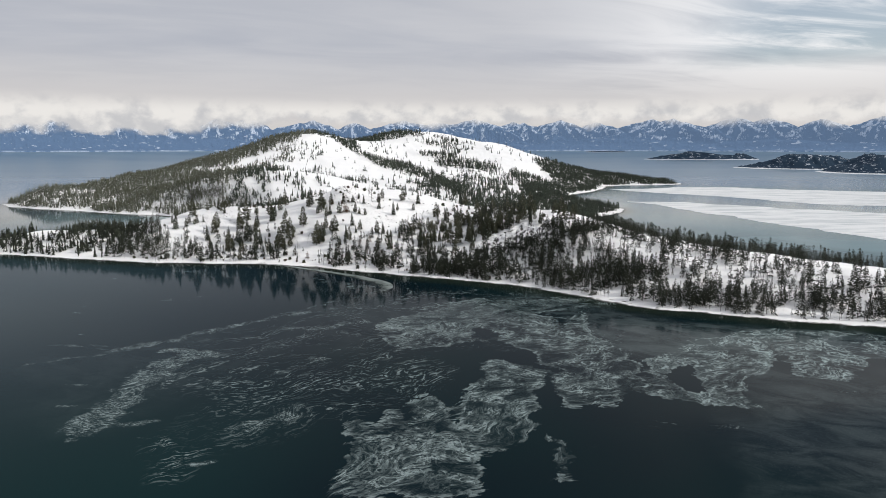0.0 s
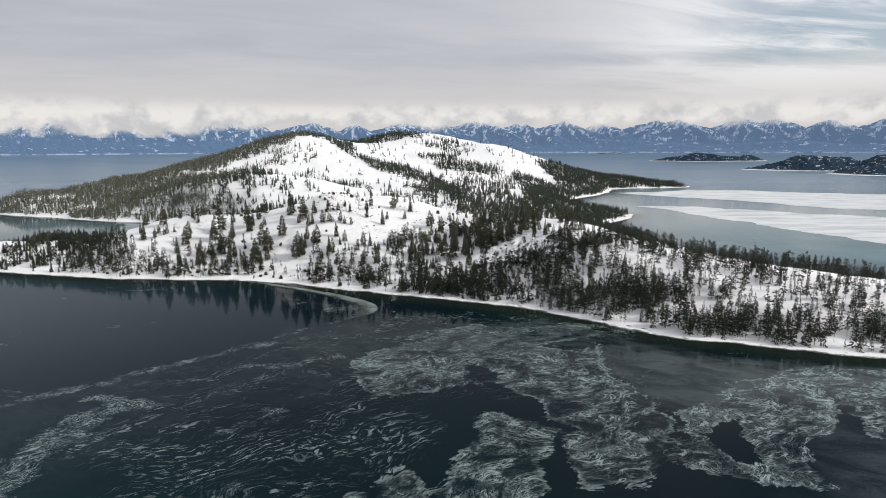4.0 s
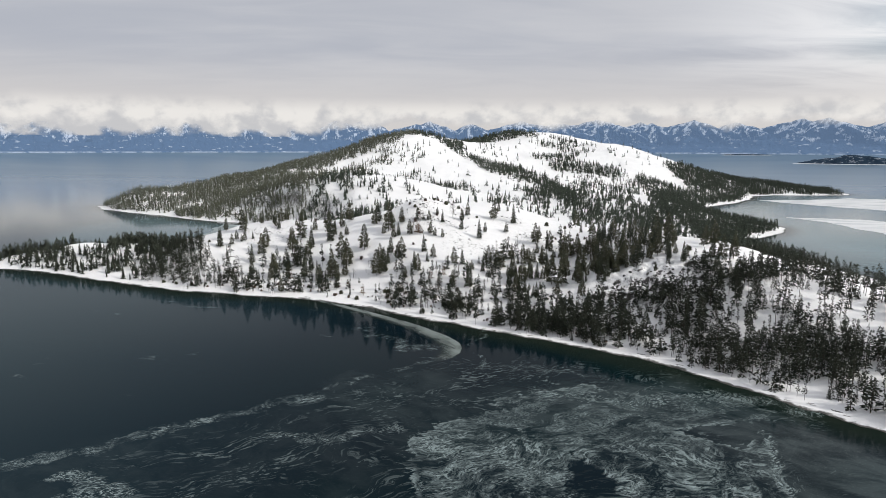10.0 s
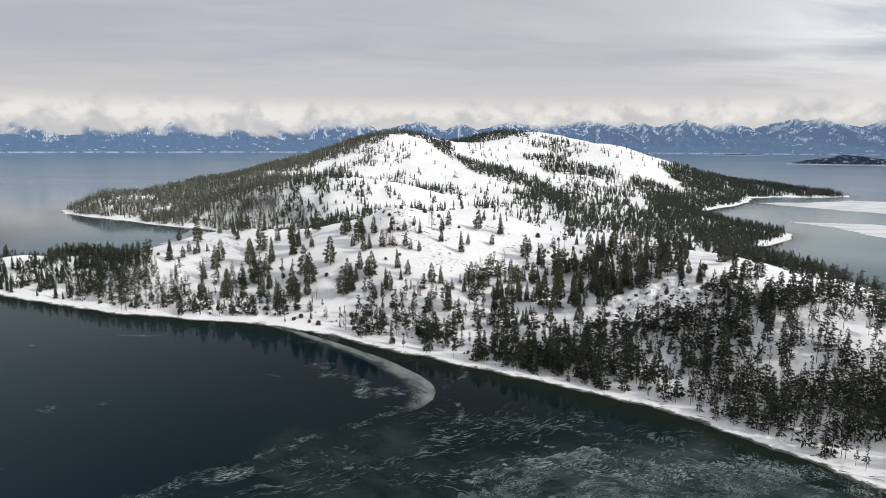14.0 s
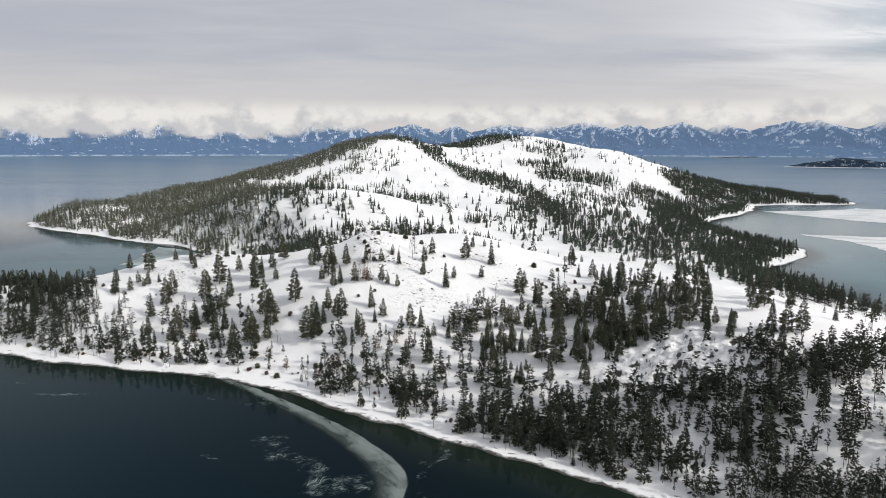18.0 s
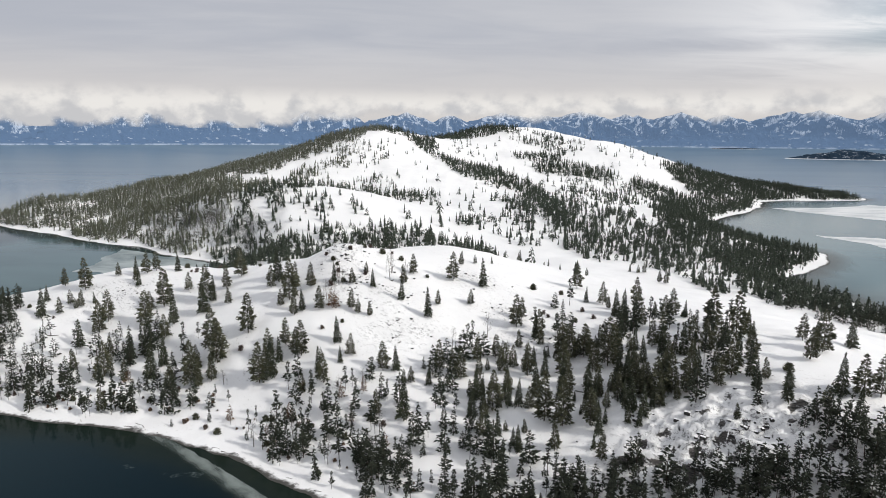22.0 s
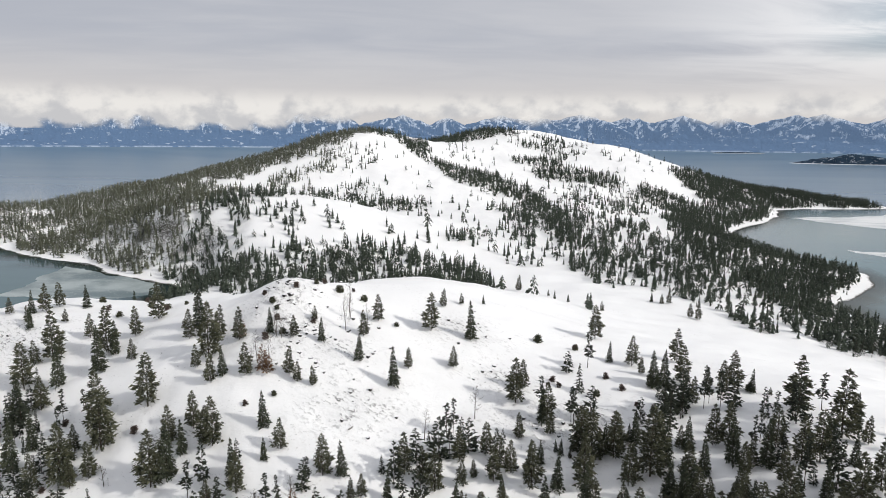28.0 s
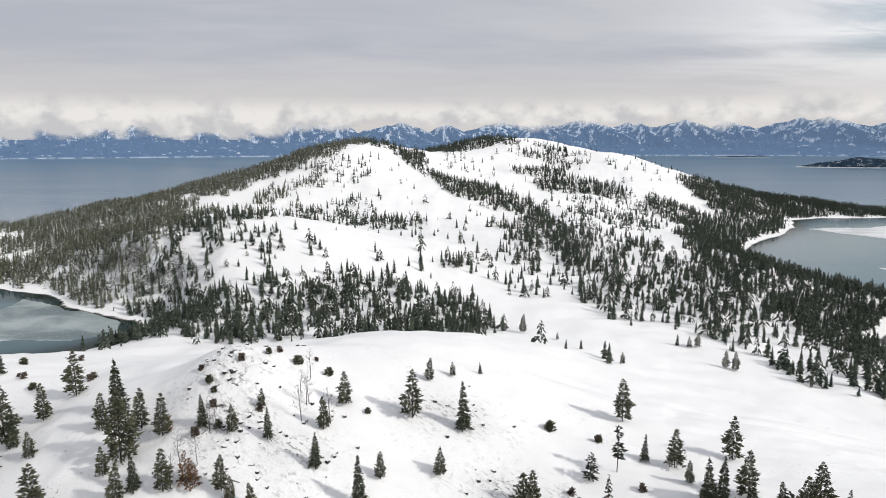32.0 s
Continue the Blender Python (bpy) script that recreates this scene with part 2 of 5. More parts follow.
    soft = k.math("MULTIPLY", thin_film, k.math("ADD", k.step(k.noise(k.along(p, -25, 0.6, 1.0), 0.075, 6, 0.66, 0.6), 0.36, 0.66, 0.010, 0.062), k.math("MULTIPLY", k.step(fine, 0.52, 0.66), 0.022)))
    sparse = k.math("MULTIPLY", k.step(chips, 0.53, 0.61), k.step(k.noise(k.along(bent, 45, 0.5, 1.1), 0.055, 5, 0.62, 0.4), 0.42, 0.62, 0.06, 1.0))
    sparse = k.math("MULTIPLY", k.math("MULTIPLY", sparse, loose_strokes), 0.32)
    heap = k.step(k.math("ADD", crust, k.math("MULTIPLY", k.math("SUBTRACT", k.noise(p, 0.13, 5, 0.66, 0.4), 0.5), 1.7)), 0.30, 0.78)
    heap = k.math("MULTIPLY", k.math("MULTIPLY", heap, k.step(crust, 0.02, 0.25)), k.math("ADD", k.math("MULTIPLY", k.math("MAXIMUM", k.math("MULTIPLY", k.step(chips, 0.52, 0.63), 0.55), k.step(fine, 0.50, 0.62)), CRUST_LINES), 0.020))
    film = k.math("MAXIMUM", k.math("MAXIMUM", plates, rim), k.math("MAXIMUM", k.math("MAXIMUM", soft, sparse), heap))
    # A few loose plates and scum lines drift in the open water.
    loose = k.math("MULTIPLY", k.step(k.noise(k.scaled(p, 0.3, 1, 1, 12), 0.055, 5, 0.6, 1.0), 0.655, 0.71), k.step(chips, 0.48, 0.58))
    ice = k.math("MAXIMUM", film, k.math("MULTIPLY", k.math("MULTIPLY", loose, 0.22), k.step(north, 900.0, 700.0)), clamp=True)
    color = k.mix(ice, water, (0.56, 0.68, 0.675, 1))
    wave = k.math("ADD", k.math("MULTIPLY", k.noise(k.scaled(p, 1, 1.7, 1, 15), 0.5, 4, 0.6), 0.7), k.noise(p, 0.05, 3))
    # Farther out the wind ruffles the lake.
    ruffled = k.step(north, 700.0, 2600.0, 0.05, 0.30)
    relief = k.math("ADD", k.math("MULTIPLY", wave, 0.25), k.math("MULTIPLY", ice, 0.2))
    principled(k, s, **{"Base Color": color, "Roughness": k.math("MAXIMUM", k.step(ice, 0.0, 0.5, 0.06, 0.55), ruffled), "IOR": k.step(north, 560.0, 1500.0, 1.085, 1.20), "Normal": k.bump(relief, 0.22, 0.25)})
    return m


def ice_material():
    m, k, s = material("snow_covered_ice")
    p = k.place()
    drift = k.noise(k.scaled(p, 0.4, 1.6, 1, 10), 0.03, 6, 0.6, 0.6)
    color = k.mix(k.step(drift, 0.35, 0.6), (0.50, 0.53, 0.54, 1), (0.74, 0.75, 0.75, 1))
    principled(k, s, **{"Base Color": color, "Roughness": 0.55, "Normal": k.bump(drift, 0.3, 0.3)})
    return m


def slush_material():
    m, k, s = material("slush_ice")
    p = k.place()
    swirl = k.noise(k.along(p, -42, 0.4, 1.0), 0.16, 5, 0.6, 0.5)
    grain = k.noise(p, 2.2, 5, 0.7)
    middle, reach = k.attribute("middle"), k.attribute("reach")
    body = k.math("ADD", k.math("MULTIPLY", swirl, 0.5), k.math("ADD", k.math("MULTIPLY", grain, 0.2), k.math("MULTIPLY", middle, 0.3)))
    color = k.mix(k.step(body, 0.38, 0.78), (0.050, 0.068, 0.062, 1), (0.23, 0.265, 0.25, 1))
    b = k.add("ShaderNodeBsdfPrincipled", **{"Base Color": color, "Roughness": 0.5, "Specular IOR Level": 0.2, "Normal": k.bump(grain, 0.2, 0.1)})
    rim = k.math("ADD", middle, k.math("MULTIPLY", k.math("SUBTRACT", k.noise(p, 0.5, 6, 0.7), 0.5), 0.5))
    k.put(b.inputs["Alpha"], k.math("MULTIPLY", k.step(rim, 0.08, 0.70), k.math("MULTIPLY", reach, k.step(swirl, 0.30, 0.60, 0.55, 0.95))))
    k.put(s, b.outputs[0])
    return m


def cove_ice_material():
    m, k, s = material("thin_cove_ice")
    p = k.place()
    broad = k.noise(k.scaled(p, 0.7, 1.2, 1, 20), 0.022, 4, 0.5, 0.5)
    frost = k.noise(p, 0.30, 5, 0.6, 0.4)
    color = k.mix(k.step(broad, 0.38, 0.60), (0.12, 0.165, 0.175, 1), (0.36, 0.41, 0.41, 1))
    color = k.mix(k.math("MULTIPLY", k.step(frost, 0.55, 0.68), 0.35), color, (0.55, 0.59, 0.59, 1))
    principled(k, s, **{"Base Color": color, "Roughness": 0.35, "Specular IOR Level": 0.3})
    return m


def range_material():
    m, k, s = material("far_range")
    p = k.place()
    up, spur = k.attribute("height"), k.attribute("spur")
    gullies = k.noise(k.scaled(p, 1, 1, 0.6), 0.045, 8, 0.70, 0.5)
    fine = k.noise(p, 0.12, 6, 0.7)
    snowy = k.math("ADD", k.math("MULTIPLY", up, 0.26), k.math("ADD", k.math("MULTIPLY", gullies, 0.95), k.math("MULTIPLY", fine, 0.40)))
    snowy = k.math("ADD", snowy, k.math("MULTIPLY", spur, 0.13))
    snow = k.math("MULTIPLY", k.step(snowy, 0.84, 1.00), 0.82)
    fields = k.math("MULTIPLY", k.step(k.noise(k.scaled(p, 1, 1, 2.2), 0.020, 6, 0.6), 0.60, 0.67), k.step(up, 0.45, 0.1))
    shore = k.math("MULTIPLY", k.step(up, 0.035, 0.0), k.step(k.noise(p, 0.02, 4, 0.6), 0.40, 0.55))
    pale = k.math("MAXIMUM", snow, k.math("MAXIMUM", k.math("MULTIPLY", fields, 0.6), k.math("MULTIPLY", shore, 0.7)))
    # Distance haze is painted in: blue-tinted slopes, grey-blue snow and a blue glow.
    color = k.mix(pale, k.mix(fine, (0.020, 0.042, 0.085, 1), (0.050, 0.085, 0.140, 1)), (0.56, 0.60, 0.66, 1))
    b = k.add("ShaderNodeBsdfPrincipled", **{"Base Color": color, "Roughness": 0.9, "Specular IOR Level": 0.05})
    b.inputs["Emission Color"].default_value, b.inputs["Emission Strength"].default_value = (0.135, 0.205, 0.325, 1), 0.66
    k.put(b.inputs["Normal"], k.bump(k.noise(k.scaled(p, 1, 1, 0.5), 0.022, 7, 0.6, 0.3), 1.0, 30.0))
    k.put(s, b.outputs[0])
    return m


def isle_material():
    m, k, s = material("far_wooded_shore")
    p = k.place()
    woods = k.noise(k.scaled(p, 1, 1, 2), 0.05, 7, 0.7, 0.4)
    steep = k.step(k.attribute("height"), 0.02, 0.06)
    # Bluish woods and grey-blue snow carry the haze of distance in their colour.
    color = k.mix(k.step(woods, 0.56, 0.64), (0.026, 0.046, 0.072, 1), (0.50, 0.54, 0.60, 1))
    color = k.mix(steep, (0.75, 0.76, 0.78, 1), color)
    principled(k, s, **{"Base Color": color, "Roughness": 0.9, "Specular IOR Level": 0.05})
    return m


def cloud_material():
    m, k, s = material("cloud_bank")
    p = k.place()
    up, west = k.attribute("height"), k.attribute("west")
    puffs = k.noise(k.scaled(p, 1, 1, 1.5), 0.0042, 8, 0.54, 0.1)
    low = k.noise(k.scaled(p, 1, 1, 0.4), 0.0011, 3)
    edge = k.math("ADD", k.math("MULTIPLY", k.math("SUBTRACT", puffs, 0.5), k.math("ADD", k.math("MULTIPLY", west, 0.9), 0.8)), k.math("MULTIPLY", k.math("SUBTRACT", low, 0.5), 0.7))
    edge = k.math("ADD", k.math("ADD", edge, k.math("MULTIPLY", up, 1.5)), k.math("ADD", k.math("MULTIPLY", west, 0.30), -0.05))
    thick = k.math("MULTIPLY", k.step(edge, 0.20, 0.54), k.step(up, 0.80, 0.42))
    # Sunlit tops and greyer bases are painted into the clouds' own glow.
    lit = k.math("ADD", k.noise(k.scaled(p, 1, 1, 1.3), 0.0060, 7, 0.52, 0.1), k.math("MULTIPLY", k.math("SUBTRACT", up, 0.30), 0.25))
    glow = k.mix(k.step(lit, 0.36, 0.64), (0.62, 0.62, 0.635, 1), (0.90, 0.875, 0.845, 1))
    e = k.add("ShaderNodeEmission", Color=glow, Strength=0.92)
    t = k.add("ShaderNodeBsdfTransparent")
    mixer = k.tree.nodes.new("ShaderNodeMixShader")
    k.put(mixer.inputs[0], thick), k.put(mixer.inputs[1], t.outputs[0]), k.put(mixer.inputs[2], e.outputs[0])
    k.put(s, mixer.outputs[0])
    return m


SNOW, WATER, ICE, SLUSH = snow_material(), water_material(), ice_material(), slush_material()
COVE = cove_ice_material()
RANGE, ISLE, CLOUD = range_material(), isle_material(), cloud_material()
PINE = needle_material("pine_needles", (0.021, 0.025, 0.015, 1), (0.118, 0.120, 0.074, 1), 0.10)
FIR = needle_material("fir_needles", (0.015, 0.021, 0.014, 1), (0.080, 0.090, 0.056, 1), 0.08)
PINE_FAR = needle_material("pine_woods", (0.010, 0.014, 0.010, 1), (0.052, 0.060, 0.042, 1), 0.00)
FIR_FAR = needle_material("fir_woods", (0.018, 0.026, 0.020, 1), (0.074, 0.090, 0.066, 1), 0.09)
PINE_DUSTED = needle_material("dusted_pine_woods", (0.038, 0.044, 0.030, 1), (0.130, 0.138, 0.098, 1), 0.25)
RUST = needle_material("rusty_needles", (0.060, 0.036, 0.021, 1), (0.190, 0.105, 0.056, 1), 0.0)
TWIG = needle_material("bare_twigs", (0.045, 0.034, 0.029, 1), (0.14, 0.105, 0.088, 1), 0.03)


def rock_material():
    m, k, s = material("snowy_rock")
    p = k.place()
    strata = k.noise(k.scaled(p, 0.3, 0.3, 2.2), 0.9, 6, 0.65, 0.3)
    rock = k.mix(strata, (0.014, 0.014, 0.015, 1), (0.085, 0.080, 0.075, 1))
    lies = k.step(k.math("ADD", k.normal_z(), k.math("MULTIPLY", k.math("SUBTRACT", k.noise(p, 0.8, 5, 0.65), 0.5), 0.9)), 0.42, 0.60)
    principled(k, s, **{"Base Color": k.mix(lies, rock, (0.82, 0.82, 0.83, 1)), "Roughness": 0.85, "Specular IOR Level": 0.2, "Normal": k.bump(strata, 0.8, 0.3)})
    return m


ROCK = rock_material()
BARK = bark_material("pine_bark", (0.026, 0.021, 0.018, 1), (0.085, 0.066, 0.052, 1))
GREY_BARK = bark_material("grey_bark", (0.08, 0.075, 0.07, 1), (0.22, 0.20, 0.185, 1))

# ---- plan of the island ----
SOUTH_COAST = [
    (620, 330), (520, 322), (400, 340), (330, 356), (270, 376), (219, 389), (165, 411), (133, 428), (100, 458),
    (60, 490), (15, 512), (-20, 527), (-60, 543), (-100, 560), (-130, 576), (-170, 587), (-215, 586), (-269, 589),
    (-310, 600), (-365, 614), (-442, 636), (-504, 642), (-540, 664),
]
WEST_COAST = [
    (-520, 690), (-450, 735), (-370, 790), (-310, 850), (-292, 905), (-315, 935), (-386, 958), (-445, 1000), (-539, 1030),
    (-620, 1072), (-686, 1095), (-780, 1140), (-828, 1190), (-800, 1270), (-760, 1400), (-740, 1600), (-720, 1900), (-690, 2200),
    (-560, 2500), (-320, 2700),
]
EAST_COAST = [
    (0, 2760), (240, 2560), (400, 2250), (520, 2020), (690, 1850), (672, 1800), (600, 1772), (500, 1755), (440, 1720),
    (408, 1620), (350, 1510), (280, 1412), (245, 1330), (250, 1240), (285, 1160), (318, 1105), (303, 1062), (262, 1000),
    (226, 962), (240, 915), (252, 850), (262, 780), (300, 680), (360, 590), (440, 520), (560, 460), (650, 400),
]
# Hills: x, y, spread, height.
SHORE_KNOLLS = [
    (-110, 725, 55, 27.7), (-60, 660, 55, 12.6), (-190, 700, 55, 15.0), (-270, 730, 55, 24.5), (-350, 690, 55, 0.8),
    (-440, 675, 55, 13.4), (-20, 700, 55, 7.2), (40, 680, 55, 13.3), (20, 620, 55, -5.7), (75, 590, 55, 12.1),
    (120, 600, 55, 18.2), (170, 560, 55, -0.1), (230, 500, 55, 11.6), (300, 450, 55, 1.7), (400, 410, 55, 7.3),
    (520, 390, 55, 3.9), (130, 680, 55, 12.7), (60, 760, 55, 2.9), (-130, 640, 55, 12.2), (-200, 630, 55, -11.0),
    (-40, 770, 55, 19.7), (130, 520, 55, 9.6), (190, 620, 55, -1.4),
]
MIDDLE_HILLS = [
    (-150, 860, 100, -5.2), (-30, 860, 100, 12.1), (80, 860, 100, 3.0), (170, 900, 100, -1.2), (-230, 940, 100, 4.5),
    (-340, 1060, 100, 27.9), (-240, 1070, 100, 27.8), (-120, 1030, 100, 19.1), (0, 980, 100, -13.8), (110, 1010, 100, 14.3),
    (220, 1060, 100, -9.8), (-450, 1130, 100, 8.6), (-560, 1130, 100, -19.2), (-700, 1170, 100, 8.0), (-350, 1200, 100, 13.6),
    (-220, 1200, 100, -14.4), (-80, 1200, 100, 3.6), (60, 1180, 100, 6.0), (180, 1200, 100, 9.1),
]
SUMMIT_HILLS = [
    (-560, 1300, 165, 24.0), (-420, 1400, 165, -12.3), (-280, 1400, 165, 10.4), (-130, 1380, 165, 21.3), (20, 1370, 165, -0.2),
    (160, 1390, 165, 2.0), (-500, 1550, 165, 42.6), (-300, 1600, 165, 58.2), (-150, 1600, 165, -18.1), (0, 1600, 165, 11.7),
    (160, 1620, 165, 1.4), (300, 1620, 165, -11.1), (-640, 1750, 165, -16.6), (-400, 1800, 165, 61.2), (-180, 1850, 165, 36.8),
    (20, 1850, 165, 14.5), (200, 1850, 165, 46.2), (400, 1850, 165, 0.3), (580, 1850, 165, -0.2), (-300, 2150, 165, 52.2),
    (-50, 2150, 165, 105.6), (200, 2100, 165, 32.0), (-550, 2100, 165, 9.6),
]
CRESTS = [
    (-385, 1610, 75, 9.0), (-335, 1560, 60, 4.0), (-60, 2000, 85, 9.0), (166, 1900, 80, 7.0), (-108, 692, 15, 8.0),
    (-100, 738, 26, -5.0), (-72, 700, 12, -2.5), (-128, 672, 10, -3.0), (-640, 1240, 90, -9.0), (-795, 1210, 60, 8.0), (-580, 1150, 70, 4.0),
]
# Bedrock ledges: x, y, half width, half depth, step.
LEDGES = [
    (62, 556, 50, 26, 4.0), (15, 640, 30, 18, 2.0), (118, 545, 24, 18, 3.0),
]
# Stony ground that shows through the snow: x, y, half width, half depth.
ROCKY = [(-106, 688, 15, 14), (-97, 668, 14, 13), (-76, 664, 13, 9), (62, 560, 42, 18), (-62, 640, 18, 12), (-12, 664, 14, 8), (118, 545, 26, 14), (-245, 690, 30, 18), (-28, 690, 16, 9), (12, 640, 26, 14)]
# Stepped rock: x, y, half width, half depth, height of a step.
BLUFFS = [(62, 564, 30, 17, 2.3), (-102, 678, 13, 18, 1.5), (100, 552, 22, 12, 2.0)]
# Rafted plates of skim ice, with open leads between them.
PLATE_CENTRE = [
    (-39, 188), (-36, 216), (-36, 234), (-38, 242), (-34, 240), (-29, 236), (-26, 250), (-20, 254), (-17, 236), (-14, 243), (-15, 260),
    (-13, 266), (-10, 258), (-7, 273), (-1, 264), (1, 250), (4, 240), (5, 254), (8, 263), (14, 284), (19, 294), (18, 309), (25, 318),
    (39, 306), (52, 300), (47, 284), (39, 270), (40, 262), (33, 245), (42, 238), (33, 230), (23, 219), (13, 214), (14, 203), (11, 188),
]
PLATE_MIDDLE = [
    (-41, 371), (-32, 397), (3, 432), (27, 451), (45, 438), (58, 407), (77, 382), (88, 360), (95, 341), (98, 312), (93, 293), (104, 289),
    (113, 273), (107, 264), (91, 273), (82, 274), (72, 259), (52, 259), (53, 274), (53, 293), (58, 302), (49, 312), (46, 332), (36, 346),
    (34, 366), (26, 380), (20, 383), (13, 349), (3, 341), (-9, 339), (-26, 332),
]
PLATE_EAST = [
    (104, 319), (122, 332), (143, 348), (165, 362), (196, 373), (252, 365), (263, 358), (238, 323), (220, 319), (193, 288), (184, 292),
    (171, 293), (177, 311), (186, 325), (173, 319), (161, 300), (144, 288), (138, 277), (137, 254), (126, 255), (107, 262), (113, 273),
    (121, 277), (123, 293), (127, 314), (115, 309), (106, 293), (98, 300),
]
PLATE_FRINGE = [(42, 229), (45, 219), (47, 212), (43, 197), (39, 197), (42, 207), (42, 216)]
PLATE_SHORE = [
    (-13, 426), (7, 435), (27, 445), (52, 445), (89, 451), (109, 435), (93, 424), (72, 416), (58, 407), (50, 395), (41, 387), (29, 387),
    (18, 387), (8, 400), (-7, 410),
]
PLATE_CORNER = [(32, 348), (39, 368), (53, 387), (67, 402), (76, 397), (89, 409), (91, 396), (88, 376), (86, 358)]
DISC = [(-64, 450), (-44, 458), (-34, 433), (-43, 424), (-56, 429)]
# Smooth grey film, and the reach of the loose strokes.
FILM_SHORE = [
    (-88, 451), (-55, 439), (-23, 428), (7, 438), (27, 459), (56, 467), (99, 438), (131, 407), (167, 382), (251, 364), (229, 332),
    (180, 332), (133, 323), (108, 315), (99, 332), (89, 366), (70, 401), (44, 421), (-1, 401), (-43, 371), (-78, 401),
]
FILM_WEST = [
    (-211, 307), (-201, 318), (-181, 326), (-162, 340), (-150, 356), (-132, 374), (-111, 392), (-86, 408), (-52, 421), (-41, 332),
    (-86, 324), (-98, 294), (-116, 275), (-129, 253), (-134, 243), (-148, 234), (-197, 287),
]
STROKES_WEST = [
    (-139, 287), (-128, 324), (-105, 333), (-82, 332), (-57, 294), (-46, 324), (-24, 332), (-3, 320), (-1, 301), (-18, 264), (-27, 255),
    (-33, 252), (-39, 245), (-47, 243), (-57, 234), (-68, 221), (-82, 218), (-84, 204), (-91, 203), (-105, 225), (-109, 238), (-99, 263),
]
FILM_EAST = [(150, 300), (200, 290), (260, 310), (280, 190), (110, 185), (120, 240)]
STROKES_INNER = [
    (-150, 345), (-110, 385), (-85, 412), (-60, 445), (-40, 470), (10, 480), (60, 470), (130, 420), (100, 320), (40, 340), (15, 340), (-40, 325), (-100, 330),
]
BAY_ICE_FAR = [
    (416, 1591), (625, 1699), (764, 1677), (911, 1571), (1050, 1514), (1157, 1427), (886, 1089), (807, 1160), (705, 1194),
    (617, 1349), (512, 1460),
]
BAY_ICE_NEAR = [
    (362, 1254), (458, 1241), (562, 1160), (654, 1088), (721, 1034), (783, 939), (569, 678), (519, 740), (500, 803),
    (470, 885), (456, 992), (409, 1108), (398, 1193),
]
SLUSH_TONGUE = [(-178, 590), (-153, 580), (-126, 564), (-100, 547), (-80, 533), (-62, 517), (-50, 503), (-45, 490), (-46, 480), (-52, 469)]
COVE_ICE = [
    (-462, 990), (-420, 974), (-372, 957), (-332, 938), (-306, 908), (-330, 884), (-385, 872), (-430, 872), (-432, 905),
]
# Bands of crusted ice: a line of places, half width, closeness.
CRUSTS = [
    ([(-180, 329), (-169, 339), (-160, 347), (-148, 355), (-142, 366), (-132, 377), (-117, 391), (-105, 406), (-93, 415)], 5.0, 0.55),
    ([(-93, 415), (-79, 439), (-66, 454), (-50, 474)], 3.5, 0.42),
    ([(-211, 307), (-197, 320), (-181, 326)], 2.2, 0.55),
    ([(-142, 238), (-137, 260), (-145, 294), (-142, 310), (-128, 324)], 9.5, 0.66),
    ([(-146, 294), (-128, 294)], 6.0, 0.6), ([(-135, 241), (-115, 242)], 2.5, 0.6), ([(-149, 333), (-125, 322)], 4.5, 0.75),
    ([(-90, 206), (-80, 212)], 1.2, 0.7), ([(-78, 300), (-62, 318)], 7.0, 0.45), ([(-66, 258), (-60, 246), (-76, 236)], 8.0, 0.5),
    ([(91, 421), (95, 414), (89, 398), (88, 378), (85, 364)], 1.6, 0.8),
    ([(7, 440), (37, 432), (62, 440), (89, 451), (118, 438)], 8.0, 0.58), ([(-20, 467), (5, 472), (30, 465), (47, 449)], 4.5, 0.4),
    ([(-6, 378), (3, 367), (11, 361)], 6.0, 0.7), ([(-17, 400), (-6, 400), (-1, 390)], 2.0, 0.7),
    ([(-90, 375), (-77, 376), (-59, 384), (-49, 389)], 5.5, 0.55), ([(-38, 381), (-26, 374), (-18, 375)], 7.0, 0.6),
    ([(-33, 537), (-29, 520), (-35, 506), (-33, 489), (-25, 478), (-32, 447)], 1.0, 0.7), ([(-104, 520), (-96, 508)], 6.0, 0.5), ([(-85, 508), (-72, 500)], 6.0, 0.48), ([(-72, 488), (-58, 492)], 7.0, 0.5), ([(-132, 552), (-124, 556)], 3.0, 0.4), ([(-20, 360), (20, 350)], 8.0, 0.4), ([(100, 300), (104, 286)], 5.0, 0.5),
]

COAST = np.array(SOUTH_COAST + WEST_COAST + EAST_COAST, float)
HILLS = np.array(SHORE_KNOLLS + MIDDLE_HILLS + SUMMIT_HILLS + CRESTS, float)


def value_noise(x, y, seed):
    """Smooth noise from -1 to 1, one bump to a unit."""
    xi, yi = np.floor(x), np.floor(y)
    fx, fy = x - xi, y - yi
    fx, fy = fx * fx * (3 - 2 * fx), fy * fy * (3 - 2 * fy)

    def corner(i, j):
        v = np.sin((xi + i) * 127.1 + (yi + j) * 311.7 + seed * 74.7) * 43758.5453
        return 2 * (v - np.floor(v)) - 1

    low = corner(0, 0) * (1 - fx) + corner(1, 0) * fx
    return low * (1 - fy) + (corner(0, 1) * (1 - fx) + corner(1, 1) * fx) * fy


def rough(x, y, size, octaves, seed, gain=0.5):
    total, weight = 0.0, 1.0
    for n in range(octaves):
        c, s = math.cos(0.6 + 1.1 * n + seed), math.sin(0.6 + 1.1 * n + seed)
        total = total + weight * value_noise((x * c - y * s) / size, (x * s + y * c) / size, seed + n)
        size, weight = size / 2.03, weight * gain
    return total


def ramp(v, lo, hi):
    s = np.clip((v - lo) / (hi - lo), 0, 1)
    return s * s * (3 - 2 * s)


